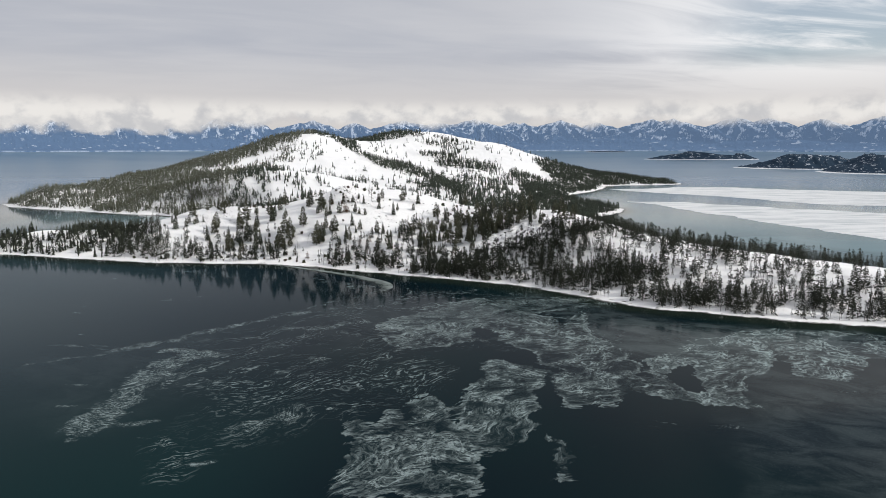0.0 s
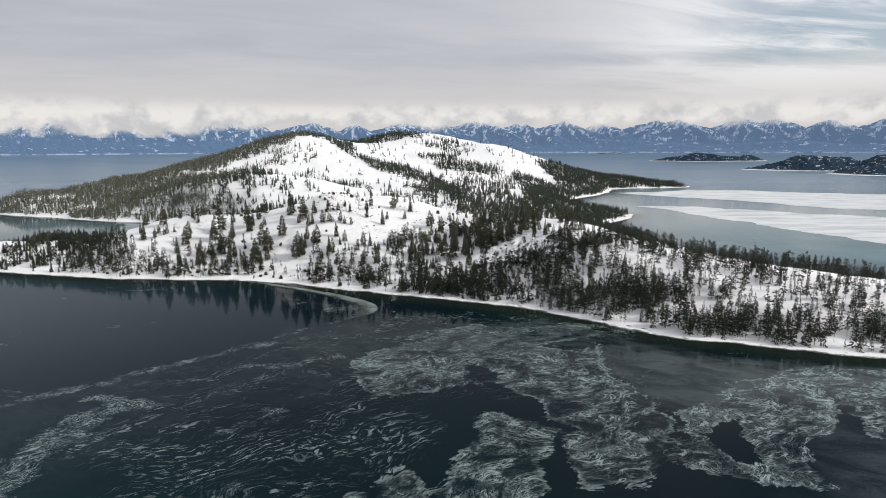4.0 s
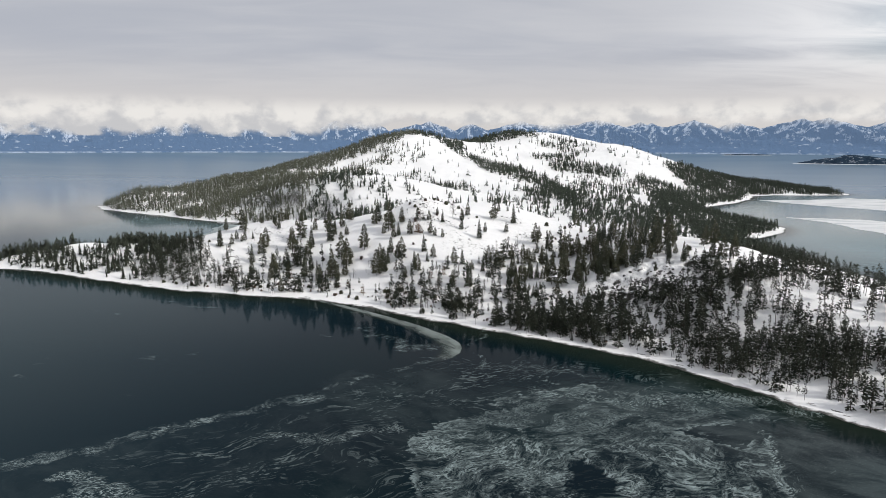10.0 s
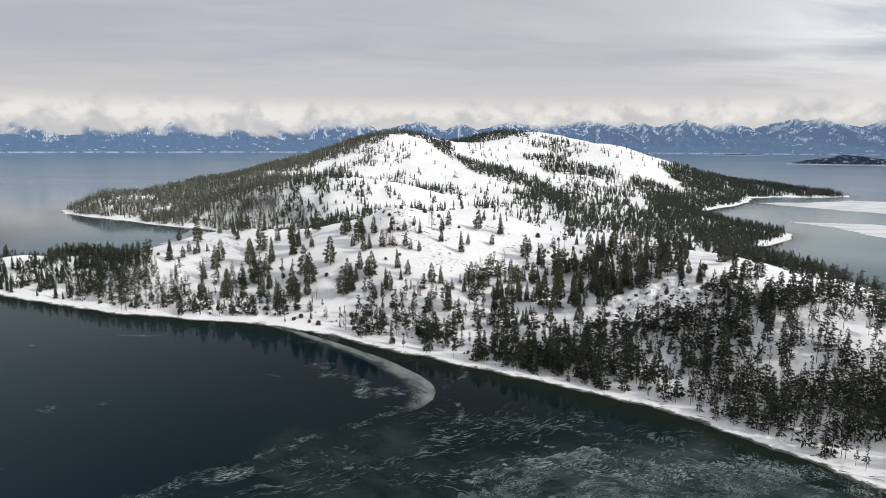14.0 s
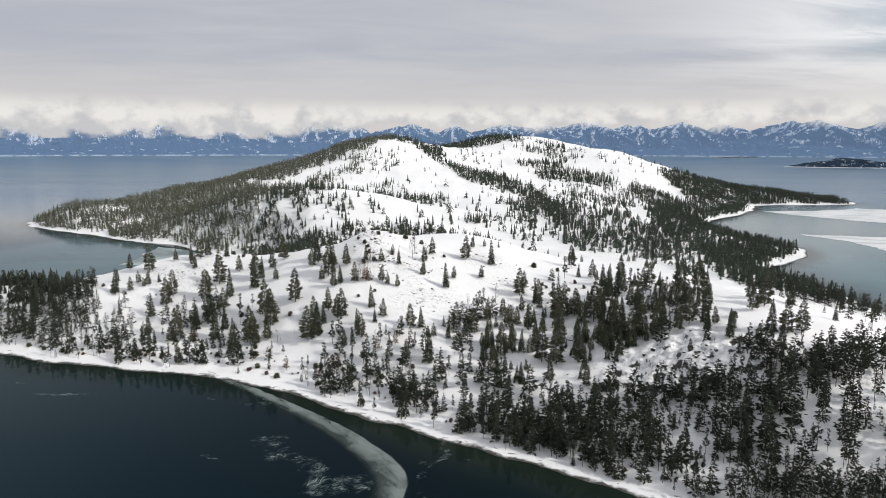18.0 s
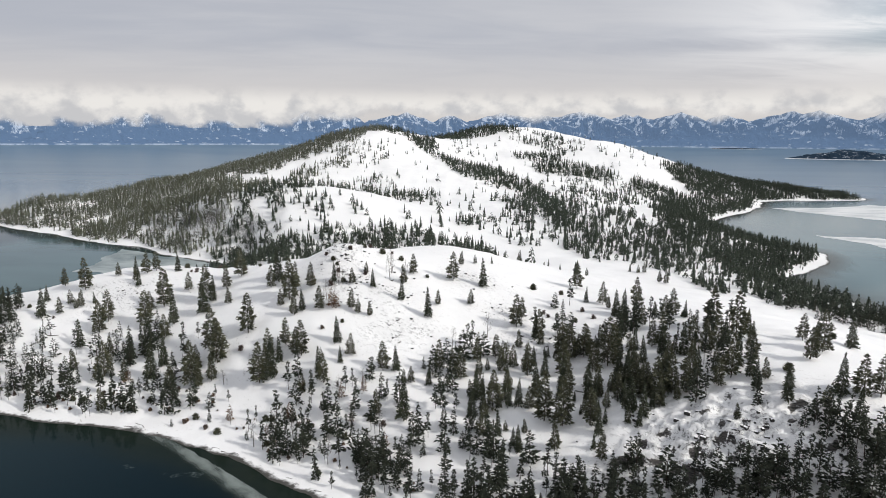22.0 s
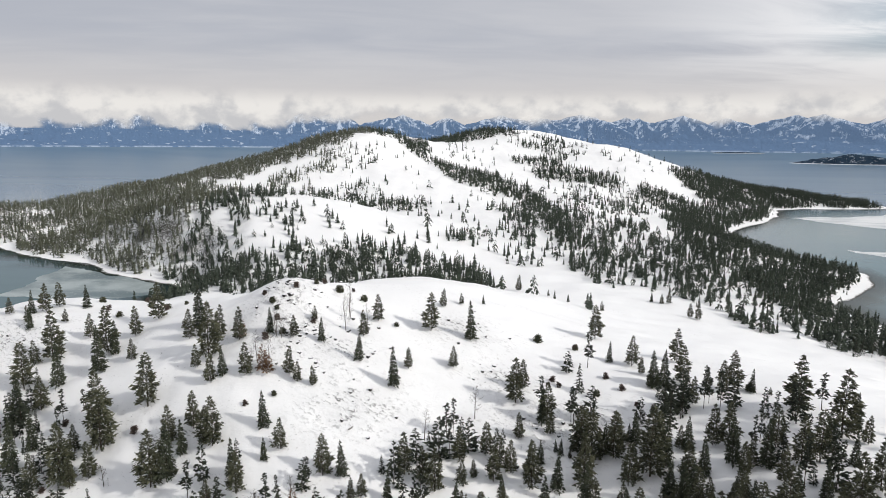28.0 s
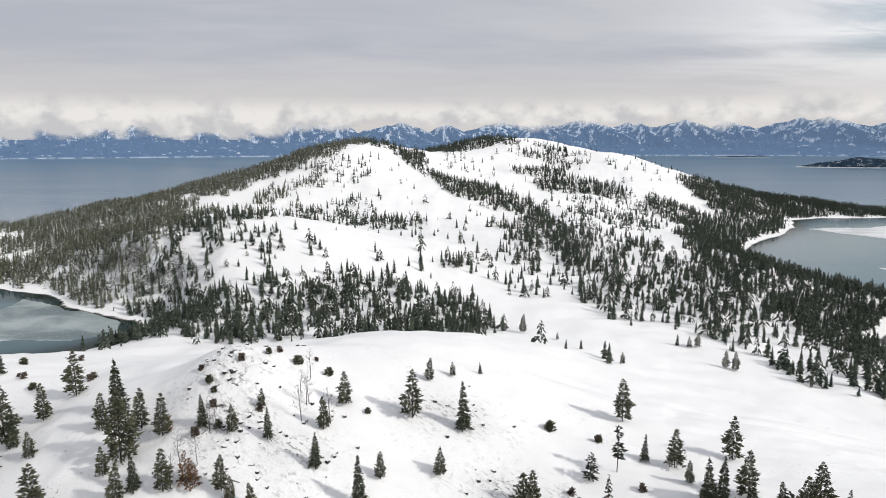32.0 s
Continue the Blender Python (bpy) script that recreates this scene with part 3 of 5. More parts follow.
def inside(x, y, outline):
    """Distance to an outline in metres, positive inside."""
    x, y = np.broadcast_arrays(np.asarray(x, float), np.asarray(y, float))
    best, within = np.full(x.shape, 1e9), np.zeros(x.shape, bool)
    for (ax, ay), (bx, by) in zip(outline, np.roll(outline, -1, 0)):
        dx, dy = bx - ax, by - ay
        t = np.clip(((x - ax) * dx + (y - ay) * dy) / (dx * dx + dy * dy), 0, 1)
        best = np.minimum(best, np.hypot(x - ax - t * dx, y - ay - t * dy))
        within ^= ((ay > y) != (by > y)) & (x < dx * (y - ay) / (dy + 1e-12) + ax)
    return np.where(within, best, -best)


def coast(x, y):
    """Metres inland from the water's edge, with small coves."""
    return inside(x, y, COAST) + 3.0 * rough(x, y, 26.0, 3, 5)


def ground(x, y):
    x, y = np.asarray(x, float), np.asarray(y, float)
    d = coast(x, y)
    z = np.where(d > 0, 0.06 * np.minimum(d, 10) + 9 * (1 - np.exp(-np.maximum(d - 8, 0) / 40)), 0.12 * d)
    hills = np.zeros(x.shape)
    for cx, cy, s, h in HILLS:
        hills = hills + h * np.exp(-((x - cx) ** 2 + (y - cy) ** 2) / (2 * s * s))
    g = ramp(d, 4, 74)
    far = ramp(y, 900, 1500)
    folds = (1.7 + 5.0 * far) * rough(x, y, 85 + 55 * far, 5, 11, 0.52) * ramp(d, 12, 60)
    # Low ledges of rock on the steep southern faces.
    ledge = 1.3 * np.abs(rough(x * 0.6 + y * 0.3, y * 1.6, 22, 4, 31)) * ramp(d, 25, 70) * (1 - far)
    z = z + g * hills + folds + ledge
    # Broken bedrock where the knolls fall away.
    for cx, cy, rx, ry, step in LEDGES:
        w = np.exp(-(((x - cx) / rx) ** 2 + ((y - cy) / ry) ** 2) ** 2)
        z = z + w * step * (0.55 - np.abs(rough(x + 0.4 * y, 1.7 * y, 13, 4, 51, 0.55)))
    # Benches and risers on the rocky bluffs.
    for cx, cy, rx, ry, step in BLUFFS:
        w = np.exp(-(((x - cx) / rx) ** 2 + ((y - cy) / ry) ** 2) ** 2)
        q = z / step + 0.55 * rough(x, y, 9, 3, 63, 0.6)
        part_way = q - np.floor(q)
        z = z + w * step * (ramp(part_way, 0.74, 0.97) - part_way) * 1.1
    return z


def mesh_object(name, verts, faces, mats, smooth=True, mat_index=None, parent=None):
    """An object from arrays of vertices and of triangles or quads."""
    me = bpy.data.meshes.new(name)
    verts, faces = np.asarray(verts, np.float32), np.asarray(faces, np.int32)
    n, side = faces.shape
    me.vertices.add(len(verts)), me.loops.add(n * side), me.polygons.add(n)
    me.vertices.foreach_set("co", verts.ravel())
    me.loops.foreach_set("vertex_index", faces.ravel())
    me.polygons.foreach_set("loop_start", np.arange(0, n * side, side, dtype=np.int32))
    if mat_index is not None:
        me.polygons.foreach_set("material_index", np.asarray(mat_index, np.int32))
    me.polygons.foreach_set("use_smooth", np.full(n, smooth))
    me.update(calc_edges=True)
    for m in mats:
        me.materials.append(m)
    ob = new(name, me)
    if parent is not None:
        ob.parent = parent
    return ob


def add_attribute(ob, name, values):
    at = ob.data.attributes.new(name, "FLOAT", "POINT")
    at.data.foreach_set("value", np.asarray(values, np.float32).ravel())


def sheet(xs, ys):
    """Vertices and quads of a grid over the given lines."""
    gx, gy = np.meshgrid(xs, ys)
    n, c = len(xs), np.arange(len(ys) - 1)[:, None] * len(xs) + np.arange(len(xs) - 1)
    return gx, gy, np.stack([c, c + 1, c + n + 1, c + n], -1).reshape(-1, 4)


def lines(*spans):
    """Grid lines from (start, end, step) spans."""
    return np.unique(np.concatenate([np.arange(a, b + 0.01, s) for a, b, s in spans]))


def trimmed(verts, faces, keep):
    faces = faces[keep]
    used = np.unique(faces)
    index = np.zeros(len(verts), int)
    index[used] = np.arange(len(used))
    return verts[used], index[faces], used


# ---- island ----
gx, gy, quads = sheet(lines((-860, -560, 10), (-560, -180, 4.5), (-180, -122, 2), (-122, -86, 1), (-86, 34, 2), (34, 100, 1), (100, 150, 2), (150, 660, 4.5), (660, 730, 10)), lines((300, 520, 4.5), (520, 545, 2), (545, 582, 1), (582, 660, 2), (660, 698, 1), (698, 750, 2), (750, 960, 4.5), (960, 1400, 7), (1400, 2800, 12)))
gz = ground(gx, gy)
verts = np.stack([gx, gy, gz], -1).reshape(-1, 3)
v, f, _ = trimmed(verts, quads, (verts[quads][:, :, 2] > -2.5).any(1))
island = tagged(mesh_object("ground", v, f, [SNOW]), "snow-covered hilly island with bare rock and brush", "ground", kind="structure")

rocky = np.zeros(len(v))
for cx, cy, rx, ry in ROCKY:
    rocky = np.maximum(rocky, np.exp(-((v[:, 0] - cx) / rx) ** 2 - ((v[:, 1] - cy) / ry) ** 2))
add_attribute(island, "rocky", rocky)

# ---- far land: beyond 2.8 km the distance is drawn in, so that 20 km fit into 4.6 km ----
HUB, HUB_HEIGHT = (5.0, 250.0), 117.0


def drawn_in(d):
    far = np.maximum(d - 2800.0, 0.0)
    return np.minimum(d, 2800.0) + far / (1 + far / 1947.0)


def drawn_out(r):
    far = np.minimum(np.maximum(r - 2800.0, 0.0), 1940.0)
    return np.minimum(r, 2800.0) + far / (1 - far / 1947.0)


def far_place(azimuth, d, z):
    """The place of a point at its true distance and height; azimuth in radians clockwise from +y."""
    r = drawn_in(d)
    return np.stack([HUB[0] + r * np.sin(azimuth), HUB[1] + r * np.cos(azimuth), HUB_HEIGHT + (z - HUB_HEIGHT) * r / d], -1)


# ---- lake ----
def in_plates(x, y):
    """Metres inside the nearest plate of rafted ice, negative in open water."""
    wx, wy = x + 3 * rough(x, y, 18, 3, 71, 0.6), y + 3 * rough(x, y, 18, 3, 83, 0.6)
    best = np.full(np.shape(x), -30.0)
    for outline in (PLATE_CENTRE, PLATE_MIDDLE, PLATE_EAST, PLATE_FRINGE, PLATE_SHORE, PLATE_CORNER):
        best = np.maximum(best, inside(wx, wy, np.array(outline, float)))
    return best


def spread(x, y, outlines, soft):
    """From 0 outside the outlines to 1 well inside one of them."""
    wx, wy = x + 9 * rough(x, y, 40, 4, 73, 0.6), y + 7 * rough(x, y, 40, 4, 85, 0.6)
    best = np.zeros(np.shape(x))
    for outline in outlines:
        best = np.maximum(best, ramp(inside(wx, wy, np.array(outline, float)), -soft, soft))
    return best


lx = lines((-4800, -1000, 190), (-1000, -640, 30), (-640, -260, 8), (-260, 280, 2.4), (280, 640, 8), (640, 1000, 30), (1000, 4800, 190))
ly = lines((-4600, -200, 220), (-200, 100, 30), (100, 180, 8), (180, 560, 2.4), (560, 700, 8), (700, 1900, 30), (1900, 5000, 62))
gx, gy, quads = sheet(lx, ly)
r = np.hypot(gx - HUB[0], gy - HUB[1])
d = drawn_out(r)
gz = np.where(r > 2800, HUB_HEIGHT - HUB_HEIGHT * r / np.maximum(d, 1.0), 0.0)
verts = np.stack([gx, gy, gz], -1).reshape(-1, 3)
v, f, used = trimmed(verts, quads, (r.ravel()[quads] < 4700).all(1))
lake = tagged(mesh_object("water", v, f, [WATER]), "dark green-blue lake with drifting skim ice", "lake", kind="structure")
nearby = (np.abs(v[:, 0]) < 700) & (v[:, 1] > -250) & (v[:, 1] < 720)
shallow_values = np.zeros(len(v))
close = (np.abs(v[:, 0]) < 1000) & (v[:, 1] > 200) & (v[:, 1] < 1950)
shallow_values[close] = ramp(coast(v[close, 0], v[close, 1]), -26, -2)
east_bay = np.array([(250, 760), (420, 600), (800, 560), (1300, 900), (1250, 1600), (700, 1790), (420, 1720), (240, 1300)], float)
cove = np.array([(-300, 900), (-420, 770), (-560, 760), (-640, 900), (-620, 1060), (-420, 990)], float)
skim_values = np.maximum(ramp(inside(v[:, 0], v[:, 1], east_bay), -60, 80), 0.85 * ramp(inside(v[:, 0], v[:, 1], cove), -20, 30))


def in_crusts(x, y):
    """How closely crusted ice lies here, from 0 to 1."""
    wx, wy = x + 3 * rough(x, y, 14, 3, 17, 0.6), y + 3 * rough(x, y, 14, 3, 19, 0.6)
    best = np.zeros(np.shape(x))
    for line, half, close in CRUSTS:
        for (ax, ay), (bx, by) in zip(line, line[1:]):
            dx, dy = bx - ax, by - ay
            q = np.clip(((wx - ax) * dx + (wy - ay) * dy) / (dx * dx + dy * dy), 0, 1)
            best = np.maximum(best, close * ramp(np.hypot(wx - ax - q * dx, wy - ay - q * dy), half * 1.5 + 1.2, half * 0.3))
    return best


nx, ny = v[nearby, 0], v[nearby, 1]
for name, values, outside in (
    ("plate", in_plates(nx, ny), -30.0), ("film", (0.45 + 0.55 * ramp(nx, -30, 40) + 0.5 * ramp(nx, 70, 170)) * np.maximum(spread(nx, ny, [FILM_SHORE, DISC], 8), 0.6 * spread(nx, ny, [FILM_WEST, FILM_EAST], 14)), 0.0),
    ("strokes", np.maximum(spread(nx, ny, [STROKES_WEST], 7), 0.55 * spread(nx, ny, [STROKES_INNER], 10)), 0.0), ("crust", in_crusts(nx, ny), 0.0),
):
    everywhere = np.full(len(v), outside)
    everywhere[nearby] = values
    add_attribute(lake, name, everywhere)
add_attribute(lake, "shallow", shallow_values), add_attribute(lake, "skim", skim_values)

# ---- ice sheets ----
def floe(name, label, outline, mat, thick, ragged, seed):
    """A sheet of ice floating on the lake, with a ragged rim."""
    rng = np.random.RandomState(seed)
    pts = np.array(outline, float)
    for n in range(5):
        mids = (pts + np.roll(pts, -1, 0)) / 2
        span = np.linalg.norm(np.roll(pts, -1, 0) - pts, axis=1, keepdims=True)
        mids = mids + rng.normal(0, ragged, mids.shape) * np.minimum(span * 0.10, 14)
        pts = np.stack([pts, mids], 1).reshape(-1, 2)
    bm = bmesh.new()
    top = [bm.verts.new((x, y, thick)) for x, y in pts]
    low = [bm.verts.new((x, y, -0.05)) for x, y in pts]
    bmesh.ops.triangulate(bm, faces=[bm.faces.new(top)])
    for n in range(len(top)):
        m = (n + 1) % len(top)
        bm.faces.new((top[m], top[n], low[n], low[m]))
    bmesh.ops.recalc_face_normals(bm, faces=bm.faces)
    me = bpy.data.meshes.new(name)
    bm.to_mesh(me), bm.free()
    me.materials.append(mat)
    return tagged(new(name, me), label, "ice")


floe("ice_sheet", "long white sheet of snow-covered bay ice", BAY_ICE_FAR, ICE, 0.12, 0.8, 1)
floe("ice_sheet", "long white sheet of snow-covered bay ice", BAY_ICE_NEAR, ICE, 0.12, 0.8, 2)
floe("ice_sheet", "thin grey ice sheet in the cove", COVE_ICE, COVE, 0.05, 0.6, 3)


def tongue(name, label, line, widths, mat):
    """A curved ribbon of ice along a line of places."""
    line, steps = np.array(line, float), np.linspace(0, len(line) - 1, 60)
    at = np.arange(len(line))
    pts = np.stack([np.interp(steps, at, line[:, 0]), np.interp(steps, at, line[:, 1])], -1)
    for n in range(6):
        pts[1:-1] = (pts[:-2] + 2 * pts[1:-1] + pts[2:]) / 4
    way = np.gradient(pts, axis=0)
    side = np.stack([-way[:, 1], way[:, 0]], -1) / np.linalg.norm(way, axis=1, keepdims=True)
    half = np.interp(steps, at, widths) / 2
    across = ((-1.0, 0.0), (-0.5, 0.35), (0.0, 0.65), (0.5, 1.0), (0.85, 0.9), (1.0, 0.0))
    rows = [np.c_[pts + side * (half * q + 0.4 * rough(pts[:, 0], pts[:, 1], 5, 3, 77))[:, None], np.full(60, 0.04)] for q, _ in across]
    n = np.arange(len(rows) - 1)[:, None] * 60 + np.arange(59)
    ob = tagged(mesh_object(name, np.concatenate(rows), np.stack([n, n + 1, n + 61, n + 60], -1).reshape(-1, 4), [mat]), label, "ice")
    add_attribute(ob, "middle", np.repeat([a for _, a in across], 60))
    add_attribute(ob, "reach", np.tile(ramp(steps, 9.0, 7.0) * ramp(steps, 0.0, 1.5), len(across)))
    return ob


tongue("slush_tongue", "curved tongue of grey slush ice off the beach", SLUSH_TONGUE, (4, 6, 8, 10, 12, 14, 16, 15, 12, 6), SLUSH)

# ---- far mountains ----
az = np.radians(lines((-180, -60, 1.0), (-60, 80, 0.12), (80, 180, 1.0)))
dist = np.concatenate([[10350, 10450], np.linspace(10800, 13800, 9), np.linspace(14000, 18600, 40)])
ga, gd = np.meshgrid(az, dist)
px, py = gd * np.sin(ga), gd * np.cos(ga)
foot = 20 + 190 * ramp(gd, 10500, 15000) * (1 + 0.6 * rough(px, py, 1600, 4, 8))
mz, flutes = foot.copy(), np.zeros(ga.shape)
dice, bearing = np.random.RandomState(9), -180.0
while bearing < 180:
    # Each peak falls away on all sides in fluted flanks.
    for away, low, high in ((dice.uniform(15400, 16300), 560, 720), (dice.uniform(16800, 17800), 680, 800)):
        turn_to = radians(bearing + dice.uniform(-0.9, 0.9))
        top = dice.uniform(low, high)
        sx, sy = px - away * math.sin(turn_to), py - away * math.cos(turn_to)
        round_it, out = np.arctan2(sx, sy), np.hypot(sx, sy)
        crinkle = rough(sx, sy, 700, 4, int(bearing) % 50, 0.6)
        flank = top - out * (0.40 + 0.07 * np.cos(5 * round_it + bearing) + 0.10 * crinkle)
        flutes = np.where(flank > mz, np.cos(13 * round_it + 3 * crinkle + bearing), flutes)
        mz = np.maximum(mz, flank)
    bearing += dice.uniform(2.4, 4.6)
mz = np.where(gd < 10400, -6.0, mz + 14 * ramp(mz, 150, 400) * rough(px, py, 300, 3, 9, 0.6))
c = np.arange(len(dist) - 1)[:, None] * len(az) + np.arange(len(az) - 1)
quads = np.stack([c, c + 1, c + len(az) + 1, c + len(az)], -1).reshape(-1, 4)
range_ob = tagged(mesh_object("backdrop_mountains", far_place(ga, gd, mz).reshape(-1, 3), quads, [RANGE]), "distant haze-blue mountain range with snowy ridges", "mountains", kind="structure")
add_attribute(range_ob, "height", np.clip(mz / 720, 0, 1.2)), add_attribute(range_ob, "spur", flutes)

# ---- cloud bank along the range ----
az = np.radians(np.arange(-180, 180.01, 1.0))
rise = np.linspace(0, 1, 9)
ga, gr = np.meshgrid(az, rise)
elevation = np.radians(0.7 + 4.6 * gr)
cd = np.full(ga.shape, 13700.0)
v = far_place(ga, cd, HUB_HEIGHT + cd * np.tan(elevation)).reshape(-1, 3)
c = np.arange(len(rise) - 1)[:, None] * len(az) + np.arange(len(az) - 1)
quads = np.stack([c, c + 1, c + len(az) + 1, c + len(az)], -1).reshape(-1, 4)
bank = tagged(mesh_object("backdrop_clouds", v, quads, [CLOUD]), "bank of low white clouds on the mountain tops", "clouds", kind="structure")
add_attribute(bank, "height", gr), add_attribute(bank, "west", ramp(ga, radians(-13), radians(-24)))
bank.visible_shadow = False


# ---- wooded shores across the lake ----
def far_isle(name, label, bearing, distance, wide, deep, height, seed):
    """A low wooded isle at its true bearing (degrees) and distance."""
    us, ws = np.linspace(-1.1, 1.1, 130), np.linspace(-1.1, 1.1, 40)
    gu, gw = np.meshgrid(us, ws)
    b = radians(bearing)
    ex, ey = distance * math.sin(b) + gu * wide, distance * math.cos(b) + gw * deep
    lump = rough(ex, ey, wide / 2.2, 5, seed, 0.55)
    shape = 1 - gu ** 2 - gw ** 2 + 0.22 * lump
    z = np.where(shape > 0, height * ramp(shape, 0, 1.1) * (1 + 0.20 * lump) + 1.5 + 5 * ramp(shape, 0.05, 0.2) * np.random.RandomState(seed).rand(*gu.shape), -3.0)
    d, a = np.hypot(ex, ey), np.arctan2(ex, ey)
    n = np.arange(len(ws) - 1)[:, None] * len(us) + np.arange(len(us) - 1)
    quads = np.stack([n, n + 1, n + len(us) + 1, n + len(us)], -1).reshape(-1, 4)
    v, f, used = trimmed(far_place(a, d, z).reshape(-1, 3), quads, (shape.ravel()[quads] > -0.1).any(1))
    ob = tagged(mesh_object(name, v, f, [ISLE]), label, "island", kind="structure")
    add_attribute(ob, "height", np.clip(z.ravel()[used] / 80, 0, 1))
    return ob


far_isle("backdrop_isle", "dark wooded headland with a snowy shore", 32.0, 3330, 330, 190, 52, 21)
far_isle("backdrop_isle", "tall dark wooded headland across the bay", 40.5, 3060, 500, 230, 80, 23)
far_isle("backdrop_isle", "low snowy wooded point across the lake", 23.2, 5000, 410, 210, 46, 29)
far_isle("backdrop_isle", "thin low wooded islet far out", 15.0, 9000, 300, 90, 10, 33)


# ---- trees ----
def tube(points, radii, sides):
    """A tapered tube along points: vertices and triangles."""
    points, n = np.asarray(points, float), len(points)
    ang = np.arange(sides) * 2 * np.pi / sides
    ring = np.stack([np.cos(ang), np.sin(ang), 0 * ang], -1)
    v = (points[:, None] + ring[None] * np.asarray(radii)[:, None, None]).reshape(-1, 3)
    i = np.arange(n - 1)[:, None] * sides
    a, b = i + np.arange(sides), i + (np.arange(sides) + 1) % sides
    return v, np.concatenate([np.stack([a, b, b + sides], -1).reshape(-1, 3), np.stack([a, b + sides, a + sides], -1).reshape(-1, 3)])


OCTA = np.array([(1, 0, 0), (-1, 0, 0), (0, 1, 0), (0, -1, 0), (0, 0, 1), (0, 0, -1)], float)
OCTA_FACES = np.array([(0, 2, 4), (2, 1, 4), (1, 3, 4), (3, 0, 4), (2, 0, 5), (1, 2, 5), (3, 1, 5), (0, 3, 5)])
TETRA = np.array([(1, 0, -0.2), (-0.6, 0.85, -0.25), (-0.6, -0.85, -0.25), (-0.05, 0, 0.7)], float)
TETRA_FACES = np.array([(0, 1, 3), (1, 2, 3), (2, 0, 3)])


def tufts(centres, outward, size, rng, shape=OCTA, faces=OCTA_FACES, thick=0.55):
    """Small ragged clumps of needles, drawn out along the branch."""
    n = len(centres)
    flat = outward / (np.linalg.norm(outward, axis=1, keepdims=True) + 1e-9)
    side = np.stack([-flat[:, 1], flat[:, 0], 0 * flat[:, 0]], -1)
    side /= np.linalg.norm(side, axis=1, keepdims=True) + 1e-9
    up = np.cross(flat, side)
    roll = rng.uniform(-0.9, 0.9, (n, 1))
    side, up = side * np.cos(roll) + up * np.sin(roll), up * np.cos(roll) - side * np.sin(roll)
    v = shape[None] * (1 + 0.45 * rng.uniform(-1, 1, (n, len(shape), 3))) * size[:, None, None]
    v = centres[:, None] + v[:, :, :1] * flat[:, None] * 1.5 + v[:, :, 1:2] * side[:, None] * 0.62 + v[:, :, 2:] * up[:, None] * thick
    f = faces[None] + (np.arange(n) * len(shape))[:, None, None]
    return v.reshape(-1, 3), f.reshape(-1, 3)


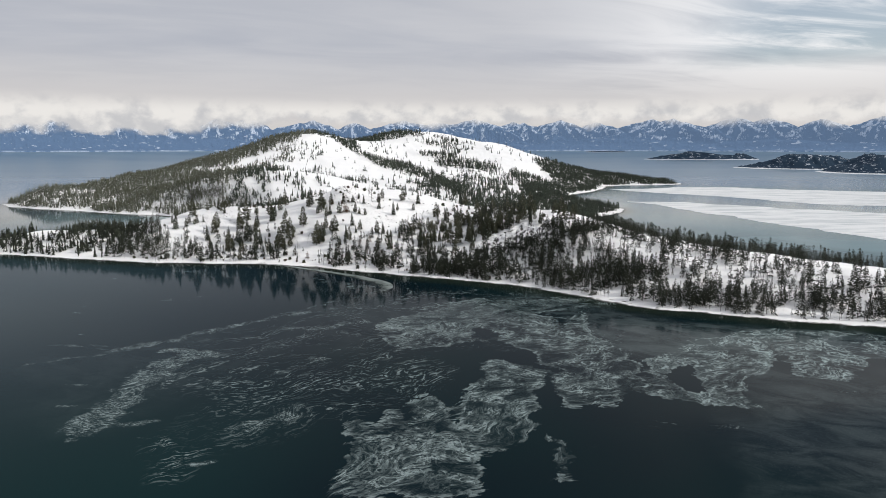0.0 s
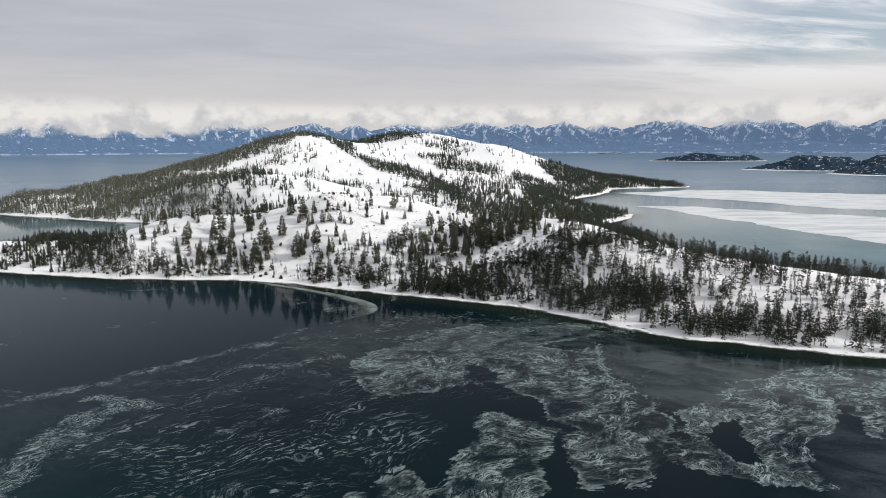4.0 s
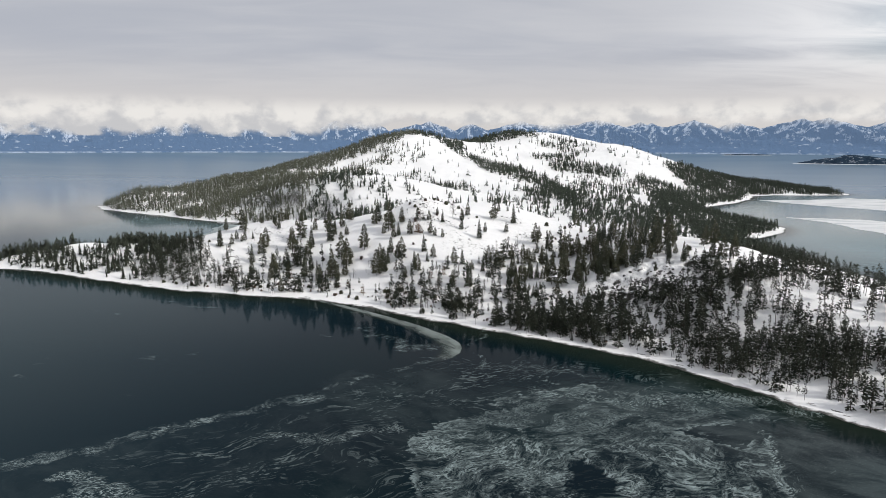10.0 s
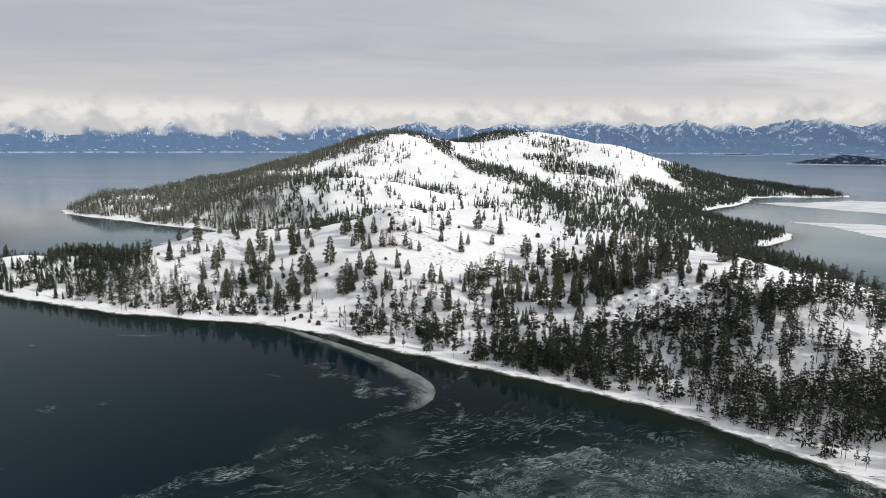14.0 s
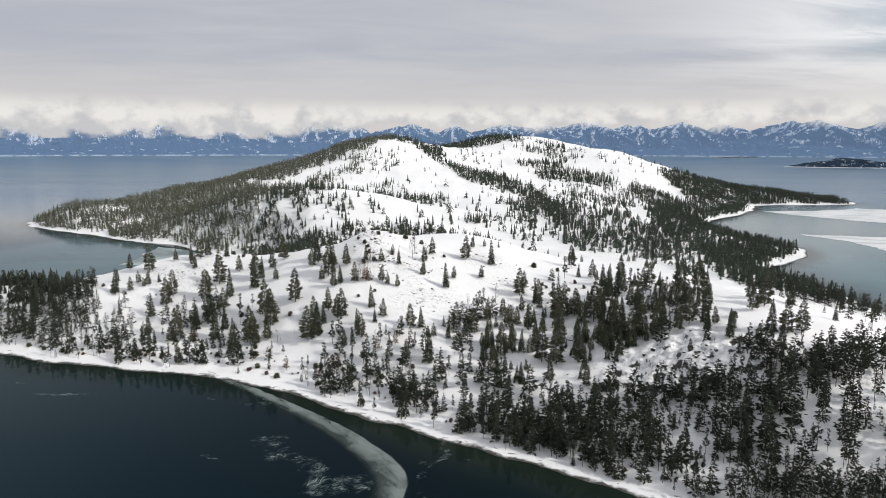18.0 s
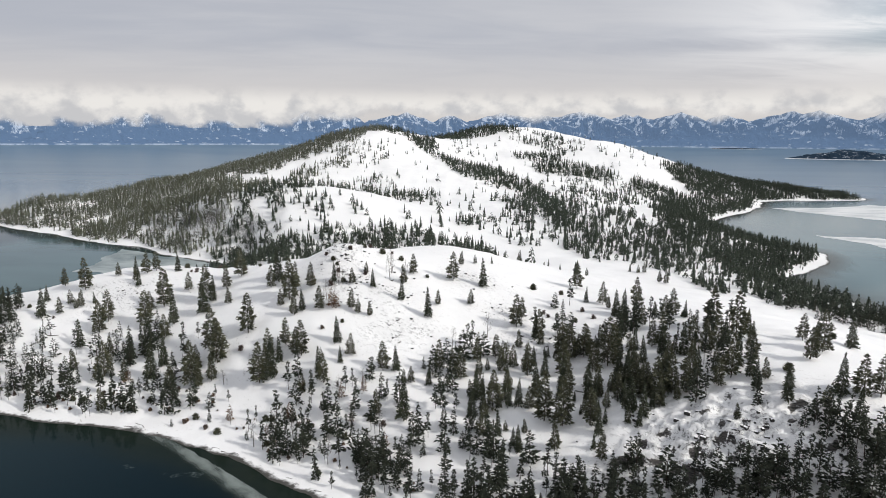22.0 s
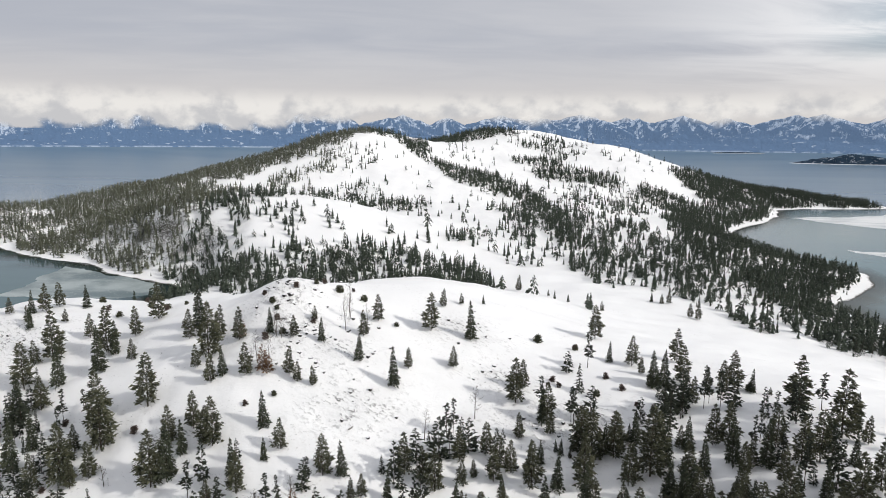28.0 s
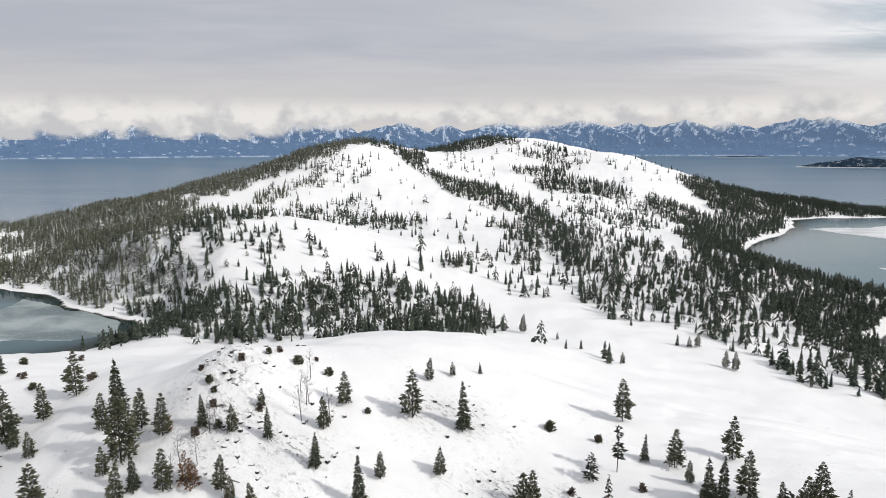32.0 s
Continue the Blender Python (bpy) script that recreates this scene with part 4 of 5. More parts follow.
def conifer(seed, kind, whorls, spokes, beads, height=13.0, coarse=False, fine=False, bare=0.0):
    """Trunk and crown of one conifer 13 m high: two pairs of vertices and triangles."""
    rng = np.random.RandomState(seed)
    lean = rng.uniform(-0.25, 0.25, 2)
    hs = np.linspace(0, 1, 4 if coarse else 7)
    spine = lambda h: np.stack([lean[0] * h + 0.12 * np.sin(5 * h + seed), lean[1] * h + 0.12 * np.cos(4 * h + seed), h * height], -1)
    wide = {"fir": 0.022, "pine": 0.020, "pole": 0.016}[kind] * height * 0.62
    trunk = tube(spine(hs) - np.array([0, 0, 0.5]) * (hs == 0)[:, None], wide * (1 - 0.93 * hs), 4 if coarse else 6)
    low, reach = {"fir": (0.08, 0.150), "pine": (0.10, 0.190), "pole": (0.34, 0.100)}[kind]
    reach *= height * rng.uniform(0.9, 1.15)
    centres, outward, size, limbs = [], [], [], []
    lop = rng.uniform(0, 2 * np.pi)
    for w in range(whorls):
        level = low + (0.985 - low) * min(max((w + rng.uniform(-0.3, 0.3)) / (whorls - 1), 0.0), 1.0)
        first = rng.uniform(0, 2 * np.pi)
        count = max(3, int(round(spokes * (0.55 + 0.45 * (1 - level)))))
        for b in range(count):
            if rng.rand() < (0.06 if kind == "fir" else 0.12) + bare:
                continue
            # Boughs leave the trunk a little above or below their neighbours.
            h = min(max(level + rng.uniform(-0.75, 0.75) / whorls, low), 0.985)
            q = (h - low) / (1 - low)
            if kind == "fir":
                r = reach * (1.02 - q) ** 0.85 + 0.12
            elif kind == "pole":
                r = reach * (0.75 + 0.5 * math.sin(9 * q)) * (1.05 - q) ** 0.5 + 0.15
            else:
                r = reach * 1.15 * (0.82 + 0.45 * q + 0.16 * math.sin(11 * q + seed)) * (1.02 - q) ** 0.85 + 0.12
            a = first + (b + rng.uniform(-0.3, 0.3)) * 2 * np.pi / count
            rr = r * rng.uniform(0.6, 1.15) * (1 + 0.18 * math.cos(a - lop))
            droop = -0.28 if kind == "fir" else 0.12
            way = np.array([math.cos(a), math.sin(a), 0.0])
            root = spine(np.array([h]))[0]
            tip = root + way * rr + np.array([0, 0, droop * rr + rng.uniform(-0.25, 0.25)])
            if not coarse and rr > 1.0:
                limbs.append((root, tip))
            for s in range(beads):
                q = 1.0 - s / max(beads, 1) * (0.62 if kind == "fir" else 0.5)
                c = root + (tip - root) * q + rng.uniform(-0.22, 0.22, 3) * (0.3 + 0.5 * rr)
                centres.append(c), outward.append(way * 0.7 + np.array([0, 0, -0.9]) if coarse else way + np.array([0, 0, droop * 0.8 + rng.uniform(-0.7, 0.5)]))
                grain = (0.52 if beads > 5 else 0.66 if beads > 3 else 0.88 if beads > 2 else 0.92) if fine else 2.0 if coarse else 1.15
                size.append((0.26 + 0.18 * rr) * rng.uniform(0.7, 1.25) * grain)
    top = spine(np.array([0.99]))[0]
    centres.append(top), outward.append(np.array([0.2, 0.1, 1.0])), size.append(0.42)
    shape, faces = (TETRA, TETRA_FACES) if coarse or fine else (OCTA, OCTA_FACES)
    crown = tufts(np.array(centres), np.array(outward), np.array(size), rng, shape, faces, 0.8 if fine else 0.7)
    tv, tf = trunk
    for root, tip in limbs[:: 2 if beads > 3 else 6]:
        bv, bf = tube(np.array([root, (root + tip) / 2 - (0, 0, 0.06), tip]), [0.06, 0.045, 0.02], 3)
        tf = np.concatenate([tf, bf + len(tv)])
        tv = np.concatenate([tv, bv])
    return (tv, tf), crown


def skirted(seed, kind, tiers, points, height=13.0):
    """A conifer for the distance: ragged, drooping tiers of boughs on a trunk."""
    rng = np.random.RandomState(seed)
    trunk = tube(np.array([(0, 0, -0.5), (0, 0, height * 0.9)]), [0.2, 0.04], 4)
    low, reach = {"fir": (0.08, 0.165), "pine": (0.15, 0.17)}[kind]
    vs, fs, base = [], [], 0
    for t in range(tiers):
        q = (t + rng.uniform(-0.2, 0.2)) / (tiers - 0.4)
        h = low + (0.93 - low) * q
        r = height * reach * ((1.04 - q) ** 0.85 if kind == "fir" else (0.45 + 1.05 * q) * max(1.02 - q, 0.02) ** 0.6 + 0.02)
        ang = rng.uniform(0, 6.28) + np.arange(2 * points) * np.pi / points + rng.uniform(-0.2, 0.2, 2 * points)
        rr = r * np.where(np.arange(2 * points) % 2 == 0, rng.uniform(0.75, 1.25, 2 * points), rng.uniform(0.25, 0.65, 2 * points))
        drop = (0.34 if kind == "fir" else 0.12) * rr + rng.uniform(-0.25, 0.25, 2 * points)
        off = rng.uniform(-0.12, 0.12, 2) * r
        rim = np.stack([np.cos(ang) * rr + off[0], np.sin(ang) * rr + off[1], h * height - drop], -1)
        tip = np.array([[off[0], off[1], h * height + height * (0.92 - low) / tiers * 1.15]])
        vs.append(np.concatenate([rim, tip]))
        n, m = 2 * points, np.arange(2 * points)
        fs.append(np.stack([m, (m + 1) % n, np.full(n, n)], -1) + base)
        base += n + 1
    return trunk, (np.concatenate(vs), np.concatenate(fs))


def bare_tree(seed, height=10.0):
    """A leafless tree: trunk with limbs, and a haze of thin twigs."""
    rng = np.random.RandomState(seed)
    hs = np.linspace(0, 1, 6)
    spine = np.stack([0.3 * np.sin(3 * hs + seed), 0.3 * np.cos(2 * hs + seed), hs * height], -1)
    tv, tf = tube(spine - np.array([0, 0, 0.4]) * (hs == 0)[:, None], 0.15 * (1 - 0.9 * hs), 5)
    cv, cf = np.zeros((0, 3)), np.zeros((0, 3), int)
    for n in range(26):
        h = rng.uniform(0.22, 0.95)
        root = np.array([np.interp(h, hs, spine[:, i]) for i in range(3)])
        a, long = rng.uniform(0, 2 * np.pi), height * 0.20 * (1.15 - h) * rng.uniform(0.6, 1.3) + 0.4
        tip = root + np.array([math.cos(a), math.sin(a), 0.55]) * long
        bv, bf = tube(np.array([root, (root + tip) / 2, tip]), [0.05, 0.035, 0.012], 3)
        tf, tv = np.concatenate([tf, bf + len(tv)]), np.concatenate([tv, bv])
        for m in range(4):
            s = root + (tip - root) * rng.uniform(0.35, 1)
            e = s + rng.uniform(-1, 1, 3) * long * 0.38 + (0, 0, 0.2)
            bv, bf = tube(np.array([s, e]), [0.035, 0.012], 3)
            cf, cv = np.concatenate([cf, bf + len(cv)]), np.concatenate([cv, bv])
    return (tv, tf), (cv, cf)


def shrub(seed):
    """A rounded bush, about 2.4 m high."""
    rng = np.random.RandomState(seed)
    a, h, q = rng.uniform(0, 2 * np.pi, 90), rng.uniform(0.03, 1, 90) ** 1.3, rng.uniform(0.3, 1, 90)
    r = 1.25 * np.sqrt(1 - h ** 2 * 0.9) * q
    c = np.stack([np.cos(a) * r, np.sin(a) * r, 2.2 * h], -1)
    stems = [tube(np.array([(0, 0, -0.2), p * (0.6, 0.6, 0.8)]), [0.06, 0.02], 3) for p in c[:9]]
    tv, tf = np.zeros((0, 3)), np.zeros((0, 3), int)
    for v, f in stems:
        tf, tv = np.concatenate([tf, f + len(tv)]), np.concatenate([tv, v])
    return (tv, tf), tufts(c, np.stack([np.cos(a), np.sin(a), 0.5 + 0 * a], -1), 0.36 * rng.uniform(0.6, 1.2, 90), rng)


def master(name, build, needles, bark, label, category):
    """A first specimen, kept as pattern for its copies: root, trunk and crown."""
    (tv, tf), (cv, cf) = build
    root = tagged(new(name), label, category)
    mesh_object("trunk", tv, tf, [bark], True, parent=root)
    mesh_object("crown", cv, cf, [needles], False, parent=root)
    return root


def standing(x, y, height, full, turn):
    """Pose and size for a tree whose pattern is full metres high."""
    s = height / full
    return pose(x, y, float(ground(np.array([x]), np.array([y]))[0]) - 0.15, 0, 0, turn) @ Matrix.Diagonal((s, s, s, 1))


# Trees that stand alone or in small groups: x, y, height.
KNOLL_TREES = [
    (-90, 607, 18), (-94, 612, 12), (-123, 613, 16), (-120, 614, 13), (-118, 615, 18), (-155, 616, 16), (-170, 616, 18), (-85, 616, 9),
    (-160, 618, 18), (-150, 619, 18), (-81, 620, 14), (-117, 622, 12), (-106, 623, 14), (-164, 624, 11), (-185, 624, 18), (-109, 624, 18),
    (-124, 626, 18), (-90, 627, 15), (-152, 629, 18), (-116, 629, 18), (-164, 630, 14), (-183, 632, 15), (-159, 637, 18), (-141, 641, 18),
    (-200, 645, 18), (-118, 645, 15), (-192, 648, 18), (-115, 648, 13), (-106, 648, 10), (-89, 649, 14), (-129, 654, 12), (-193, 659, 18),
]
UPPER_KNOLL_TREES = [
    (-126, 659, 18), (-211, 661, 18), (-179, 665, 18), (-117, 666, 18), (-165, 667, 12), (-104, 667, 12), (-142, 672, 10), (-128, 672, 18),
    (-217, 674, 15), (-178, 675, 14), (-210, 677, 18), (-184, 678, 18), (-141, 679, 18), (-176, 686, 18), (-203, 692, 15), (-240, 699, 12),
    (-173, 699, 14),
]
FIELD_TREES = [
    (-53, 605, 9), (-50, 606, 10), (-42, 606, 9), (-29, 611, 11), (-64, 612, 12), (-58, 612, 11), (-33, 613, 16), (-21, 613, 11),
    (7, 613, 13), (-39, 615, 11), (-18, 616, 8), (-7, 620, 14), (-1, 620, 11), (-23, 622, 9), (-15, 625, 10), (2, 625, 8),
    (-5, 634, 12), (5, 636, 10), (2, 642, 13), (4, 642, 11), (-79, 645, 10), (-85, 646, 10), (-51, 651, 14), (-7, 651, 13),
    (-5, 659, 10), (-66, 660, 10), (-47, 660, 11), (-31, 665, 11), (-83, 666, 11), (-94, 666, 7), (-68, 673, 14), (-89, 676, 8),
]
UPPER_FIELD_TREES = [
    (-27, 684, 15), (-65, 685, 9), (-43, 685, 14), (0, 693, 4), (-41, 706, 11), (-34, 711, 7), (-25, 718, 5),
]
LEDGE_TREES = [
    (83, 595, 11), (64, 602, 13), (54, 603, 11), (82, 606, 9), (70, 608, 11), (75, 609, 13), (62, 610, 13), (59, 612, 11),
    (27, 613, 17), (79, 614, 14), (33, 615, 17), (90, 617, 11), (67, 618, 17), (38, 618, 14), (85, 621, 16), (56, 623, 12),
    (45, 624, 10), (52, 625, 17), (43, 625, 10), (91, 626, 13), (80, 639, 15), (52, 651, 13), (77, 654, 4), (72, 656, 8),
    (63, 658, 9), (67, 660, 12), (41, 663, 13), (59, 663, 10), (40, 663, 9), (45, 664, 16), (52, 667, 11), (38, 672, 9),
]
UPPER_LEDGE_TREES = [
    (36, 681, 16), (28, 684, 8), (54, 689, 11), (24, 708, 13),
]
SADDLE_TREES = [
    (-264, 713, 8), (-252, 714, 11), (-246, 716, 13), (-244, 723, 12), (-229, 724, 11), (-245, 703, 8), (-226, 705, 9), (-292, 684, 9),
    (-271, 669, 8), (-264, 673, 9),
]
OUTER_TREES = [
    (110, 538, 11), (119, 542, 10), (109, 545, 11), (104, 556, 13), (27, 562, 8), (70, 563, 8), (98, 565, 10), (87, 568, 12),
    (110, 568, 12), (116, 569, 13), (104, 569, 14), (11, 570, 15), (90, 575, 11), (80, 578, 12), (14, 581, 16), (84, 581, 11),
    (69, 583, 14), (80, 585, 13), (7, 585, 16), (74, 586, 15), (-49, 588, 16), (-61, 590, 15), (1, 592, 13), (70, 593, 13),
    (104, 595, 10), (-193, 597, 16), (-99, 605, 12), (144, 605, 8), (113, 607, 14), (110, 619, 10), (116, 621, 10), (-198, 622, 15),
]
UPPER_OUTER_TREES = [
    (-213, 622, 16), (130, 623, 16), (-212, 626, 15), (-232, 629, 16), (-218, 639, 16), (-241, 646, 15), (-237, 657, 15), (-237, 665, 16),
    (-281, 667, 16), (-262, 676, 14), (-272, 679, 12), (-257, 680, 8), (-274, 695, 16), (-296, 705, 16), (36, 806, 8), (9, 809, 5),
    (95, 830, 8), (91, 832, 8), (18, 836, 5), (6, 860, 6), (80, 865, 9), (74, 867, 8), (85, 867, 7), (-14, 872, 15),
]
TREE_PLAN = SADDLE_TREES + KNOLL_TREES + UPPER_KNOLL_TREES + FIELD_TREES + UPPER_FIELD_TREES + LEDGE_TREES + UPPER_LEDGE_TREES + OUTER_TREES + UPPER_OUTER_TREES
SHRUBS = [
    (-115, 687), (-109, 681), (-89, 675), (-178, 715), (-218, 758), (-106, 678), (-103, 691), (-99, 667),
    (-104, 674), (-232, 740), (-219, 723), (-96, 698), (-94, 702), (-75, 699), (-177, 712), (-167, 713),
    (-115, 687), (-109, 681), (-102, 690), (-86, 699), (-82, 706), (15, 691), (6, 666), (-200, 709),
    (-213, 719), (-57, 683), (8, 663), (21, 657), (15, 691), (0, 694), (39, 648), (42, 647),
    (30, 661), (72, 658), (-105, 664), (-136, 684), (-101, 593), (-98, 591), (-176, 641), (-117, 616),
    (-273, 666), (-297, 676), (-137, 589), (-130, 586), (-141, 632), (-91, 639), (-100, 635), (-63, 588),
    (-57, 585), (93, 585), (34, 651), (46, 662), (25, 668),
]
BARE_TREES = [
    (-104, 649, 10), (-101, 666, 10), (-100, 656, 9), (-76, 682, 10), (-80, 694, 11), (-99, 665, 9), (-80, 686, 8), (-76, 681, 12),
    (-67, 676, 12), (-102, 667, 10), (-80, 598, 12), (-71, 603, 10), (-35, 629, 11), (-20, 642, 12), (-76, 675, 12), (-104, 654, 12),
    (-71, 586, 12), (-58, 582, 12), (-74, 567, 11), (-103, 586, 12), (-59, 571, 11), (-94, 581, 12), (-110, 578, 12), (-99, 584, 12),
]
RUSTY_TREES = [
    (-100, 650, 10), (-99, 651, 9), (-116, 667, 10), (-100, 650, 10), (-97, 649, 10), (-100, 592, 10), (-54, 575, 9), (-128, 594, 10),
    (-196, 622, 10),
    (-70, 602, 9), (-79, 599, 10), (-99, 605, 8), (-102, 595, 6), (-98, 593, 5), (-90, 588, 5), (-102, 579, 8), (-71, 588, 6), (-107, 585, 7),
]

# Woods: trees to 100 square metres, and the outline of the stand.
WOODS_SOUTH = [
    (2.0, [(-300, 615), (-235, 604), (-180, 604), (-180, 625), (-240, 640), (-310, 650)]),
    (5.0, [(-535, 668), (-490, 655), (-378, 631), (-283, 607), (-270, 640), (-330, 690), (-400, 730), (-470, 725)]),
    (1.5, [(-223, 653), (-194, 658), (-140, 615), (-131, 595), (-199, 600), (-231, 615)]),
    (1.8, [(-330, 690), (-291, 654), (-231, 612), (-300, 620), (-350, 640)]),
]
WOODS_SHORE = [
    (2.0, [(-119, 583), (-110, 607), (-71, 597), (-40, 585), (1, 560), (13, 540), (-15, 543), (-56, 558), (-85, 568)]),
    (2.7, [(-72, 601), (-52, 617), (-26, 631), (-2, 624), (-2, 560), (-39, 577)]),
    (4.2, [(-3, 650), (20, 670), (36, 636), (40, 575), (60, 519), (29, 521), (7, 596)]),
    (8.5, [(13, 535), (36, 516), (60, 500), (114, 470), (150, 440), (160, 470), (129, 541), (80, 565), (40, 560)]),
    (4.4, [(32, 654), (55, 660), (78, 640), (80, 589), (66, 572), (36, 577), (24, 609)]),
    (3.2, [(60, 575), (112, 545), (154, 573), (198, 550), (260, 480), (300, 420), (220, 400), (160, 435), (122, 470), (90, 520)]),
]
WOODS_EAST = [
    (2.6, [(250, 490), (330, 450), (560, 400), (600, 350), (330, 370), (220, 400)]),
    (0.8, [(150, 640), (210, 575), (300, 510), (420, 465), (560, 430), (520, 470), (400, 530), (320, 620), (270, 740), (200, 760), (190, 680)]),
    (2.2, [(17, 1090), (68, 1100), (160, 1070), (230, 1120), (290, 1110), (255, 1010), (215, 970), (235, 915), (245, 850), (250, 770),
           (166, 800), (129, 820), (108, 878), (81, 905), (34, 961), (6, 1024)]),
    (3.8, [(150, 1070), (230, 1110), (290, 1110), (270, 1180), (235, 1240), (235, 1330), (275, 1410), (240, 1450), (170, 1350), (150, 1200)]),
]
WOODS_MIDDLE = [
    (3.8, [(-310, 960), (-227, 938), (-169, 945), (-115, 960), (-60, 940), (-29, 870), (-40, 840), (-120, 835), (-220, 850), (-290, 870)]),
    (0.5, [(-260, 1000), (-150, 1000), (-60, 1010), (0, 1000), (0, 960), (-100, 960), (-227, 940)]),
    (1.2, [(-64, 1357), (20, 1347), (99, 1198), (149, 1080), (68, 1090), (12, 1090), (-44, 1203)]),
    (1.5, [(-46, 1102), (-15, 1136), (20, 1178), (49, 1107), (122, 1112), (172, 1109), (130, 957), (90, 944), (49, 997), (15, 1008), (-31, 1025)]),
    (1.2, [(-109, 1020), (-46, 1095), (12, 1090), (34, 990), (-40, 990)]),
    (3.0, [(-300, 1010), (-280, 1021), (-260, 1070), (-300, 1068), (-340, 1000)]),
]
WOODS_WEST = [
    (4.8, [(-815, 1180), (-700, 1110), (-620, 1082), (-536, 1045), (-400, 988), (-323, 950), (-285, 966), (-307, 1001), (-330, 1055),
           (-400, 1120), (-456, 1216), (-500, 1359), (-560, 1330), (-540, 1400), (-460, 1420), (-560, 1650), (-740, 1600), (-780, 1400)]),
    (4.0, [(-585, 1326), (-535, 1345), (-528, 1394), (-460, 1368), (-452, 1424), (-419, 1479), (-381, 1532), (-350, 1585), (-370, 1640), (-471, 1670), (-700, 1640), (-760, 1400)]),
    (0.8, [(-443, 1400), (-431, 1476), (-353, 1544), (-266, 1530), (-300, 1430), (-370, 1383)]),
    (2.4, [(-421, 1358), (-382, 1387), (-352, 1450), (-325, 1480), (-328, 1460), (-357, 1415), (-369, 1357), (-384, 1297)]),
    (1.5, [(-370, 1319), (-326, 1331), (-286, 1358), (-259, 1377), (-242, 1316), (-290, 1240), (-350, 1250)]),
    (2.6, [(-239, 1293), (-201, 1308), (-164, 1330), (-152, 1283), (-180, 1245), (-225, 1244)]),
    (1.3, [(-335, 1051), (-391, 1190), (-330, 1120), (-273, 1028), (-214, 989), (-212, 959), (-260, 962), (-312, 981)]),
    (2.8, [(-420, 1640), (-340, 1625), (-250, 1720), (-380, 1720)]),
]
WOODS_NORTH = [
    (4.2, [(282, 1560), (270, 1680), (255, 1802), (397, 1938), (420, 1740), (405, 1640), (340, 1520), (285, 1430), (250, 1480)]),
    (6.0, [(420, 1740), (500, 1770), (600, 1785), (665, 1812), (640, 1870), (480, 1960), (397, 1938)]),
    (3.2, [(-281, 1687), (-240, 1728), (-200, 1606), (-166, 1565), (-122, 1606), (-82, 1589), (-50, 1526), (-13, 1488), (-20, 1403),
           (-54, 1443), (-95, 1434), (-131, 1447), (-164, 1496), (-204, 1563), (-270, 1638)]),
    (2.2, [(-53, 1286), (-13, 1474), (24, 1314), (46, 1220), (52, 1133), (22, 1070), (-3, 1120), (-35, 1216)]),
    (3.6, [(-290, 1880), (-240, 2000), (-150, 2040), (-85, 1990), (-60, 1945), (-110, 1915), (-200, 1890)]),
    (1.2, [(-85, 1960), (40, 1960), (110, 1840), (40, 1820), (-70, 1880)]),
    (3.0, [(-72, 1762), (-7, 1790), (45, 1810), (40, 1745), (-17, 1715), (-65, 1722)]),
    (3.2, [(-16, 1690), (36, 1755), (97, 1710), (155, 1655), (138, 1615), (63, 1635), (-6, 1636)]),
    (3.2, [(192, 1680), (222, 1637), (280, 1534), (280, 1447), (241, 1359), (209, 1371), (190, 1535), (168, 1612)]),
    (0.7, [(60, 1600), (190, 1600), (200, 1380), (60, 1300), (20, 1420)]),
]


# Open snow inside the woods: x, y, radius.
CLEARINGS = [(30, 652, 11), (27, 638, 9), (68, 650, 11), (54, 626, 9), (80, 620, 10), (58, 562, 17), (78, 556, 14), (92, 572, 13), (40, 566, 9), (20, 655, 9), (110, 560, 12), (-425, 690, 24), (-455, 1118, 26), (-600, 1140, 22), (-520, 1230, 28), (-680, 1210, 24)]


def stand_density(x, y):
    """Trees to 100 square metres."""
    wx, wy = x + 9 * rough(x, y, 40, 3, 91, 0.6), y + 9 * rough(x, y, 40, 3, 95, 0.6)
    total = 0.030 * ((y > 800) | (x < -330)) + 0.07 * ramp(y, 950, 1200) * ramp(rough(x, y, 70, 3, 41), -0.6, 0.5)
    # A band of slender trees stands along the beach.
    inland = coast(x, y)
    band = ramp(inland, 5, 9) * ramp(inland, 38 + 14 * (x > 0), 22 + 14 * (x > 0)) * (y < 640) * ramp(rough(x, y, 18, 2, 43), -0.9, 0.2)
    total = np.maximum(total, band * np.interp(x, (-320, -280, -190, -150, -90, -50, -20, 20, 160, 200, 330, 380), (0, 5.0, 4.5, 2.4, 4.0, 9.5, 11.0, 11.0, 11.0, 9.0, 6.0, 2.0)))
    # Close forest along the eastern shore.
    shore = ramp(inland, 8, 16) * ramp(inland, 95, 60) * (x > 110) * (y > 770) * (y < 1450)
    total = np.maximum(total, 4.2 * shore)
    for many, outline in WOODS_SOUTH + WOODS_SHORE + WOODS_EAST + WOODS_MIDDLE + WOODS_WEST + WOODS_NORTH:
        soft = 10 if many > 2 else 16
        total = np.maximum(total, many * ramp(inside(wx, wy, np.array(outline, float)), -soft, soft * 0.6))
    for cx, cy, r in CLEARINGS:
        total = total * ramp(np.hypot(x - cx, y - cy), r * 0.7, r)
    thin = ramp(rough(x, y, 30.0, 3, 47, 0.6), -0.55, 0.3)
    return total * np.where(total > 1.6, 0.6 + 0.5 * thin, 0.12 + 1.25 * thin)


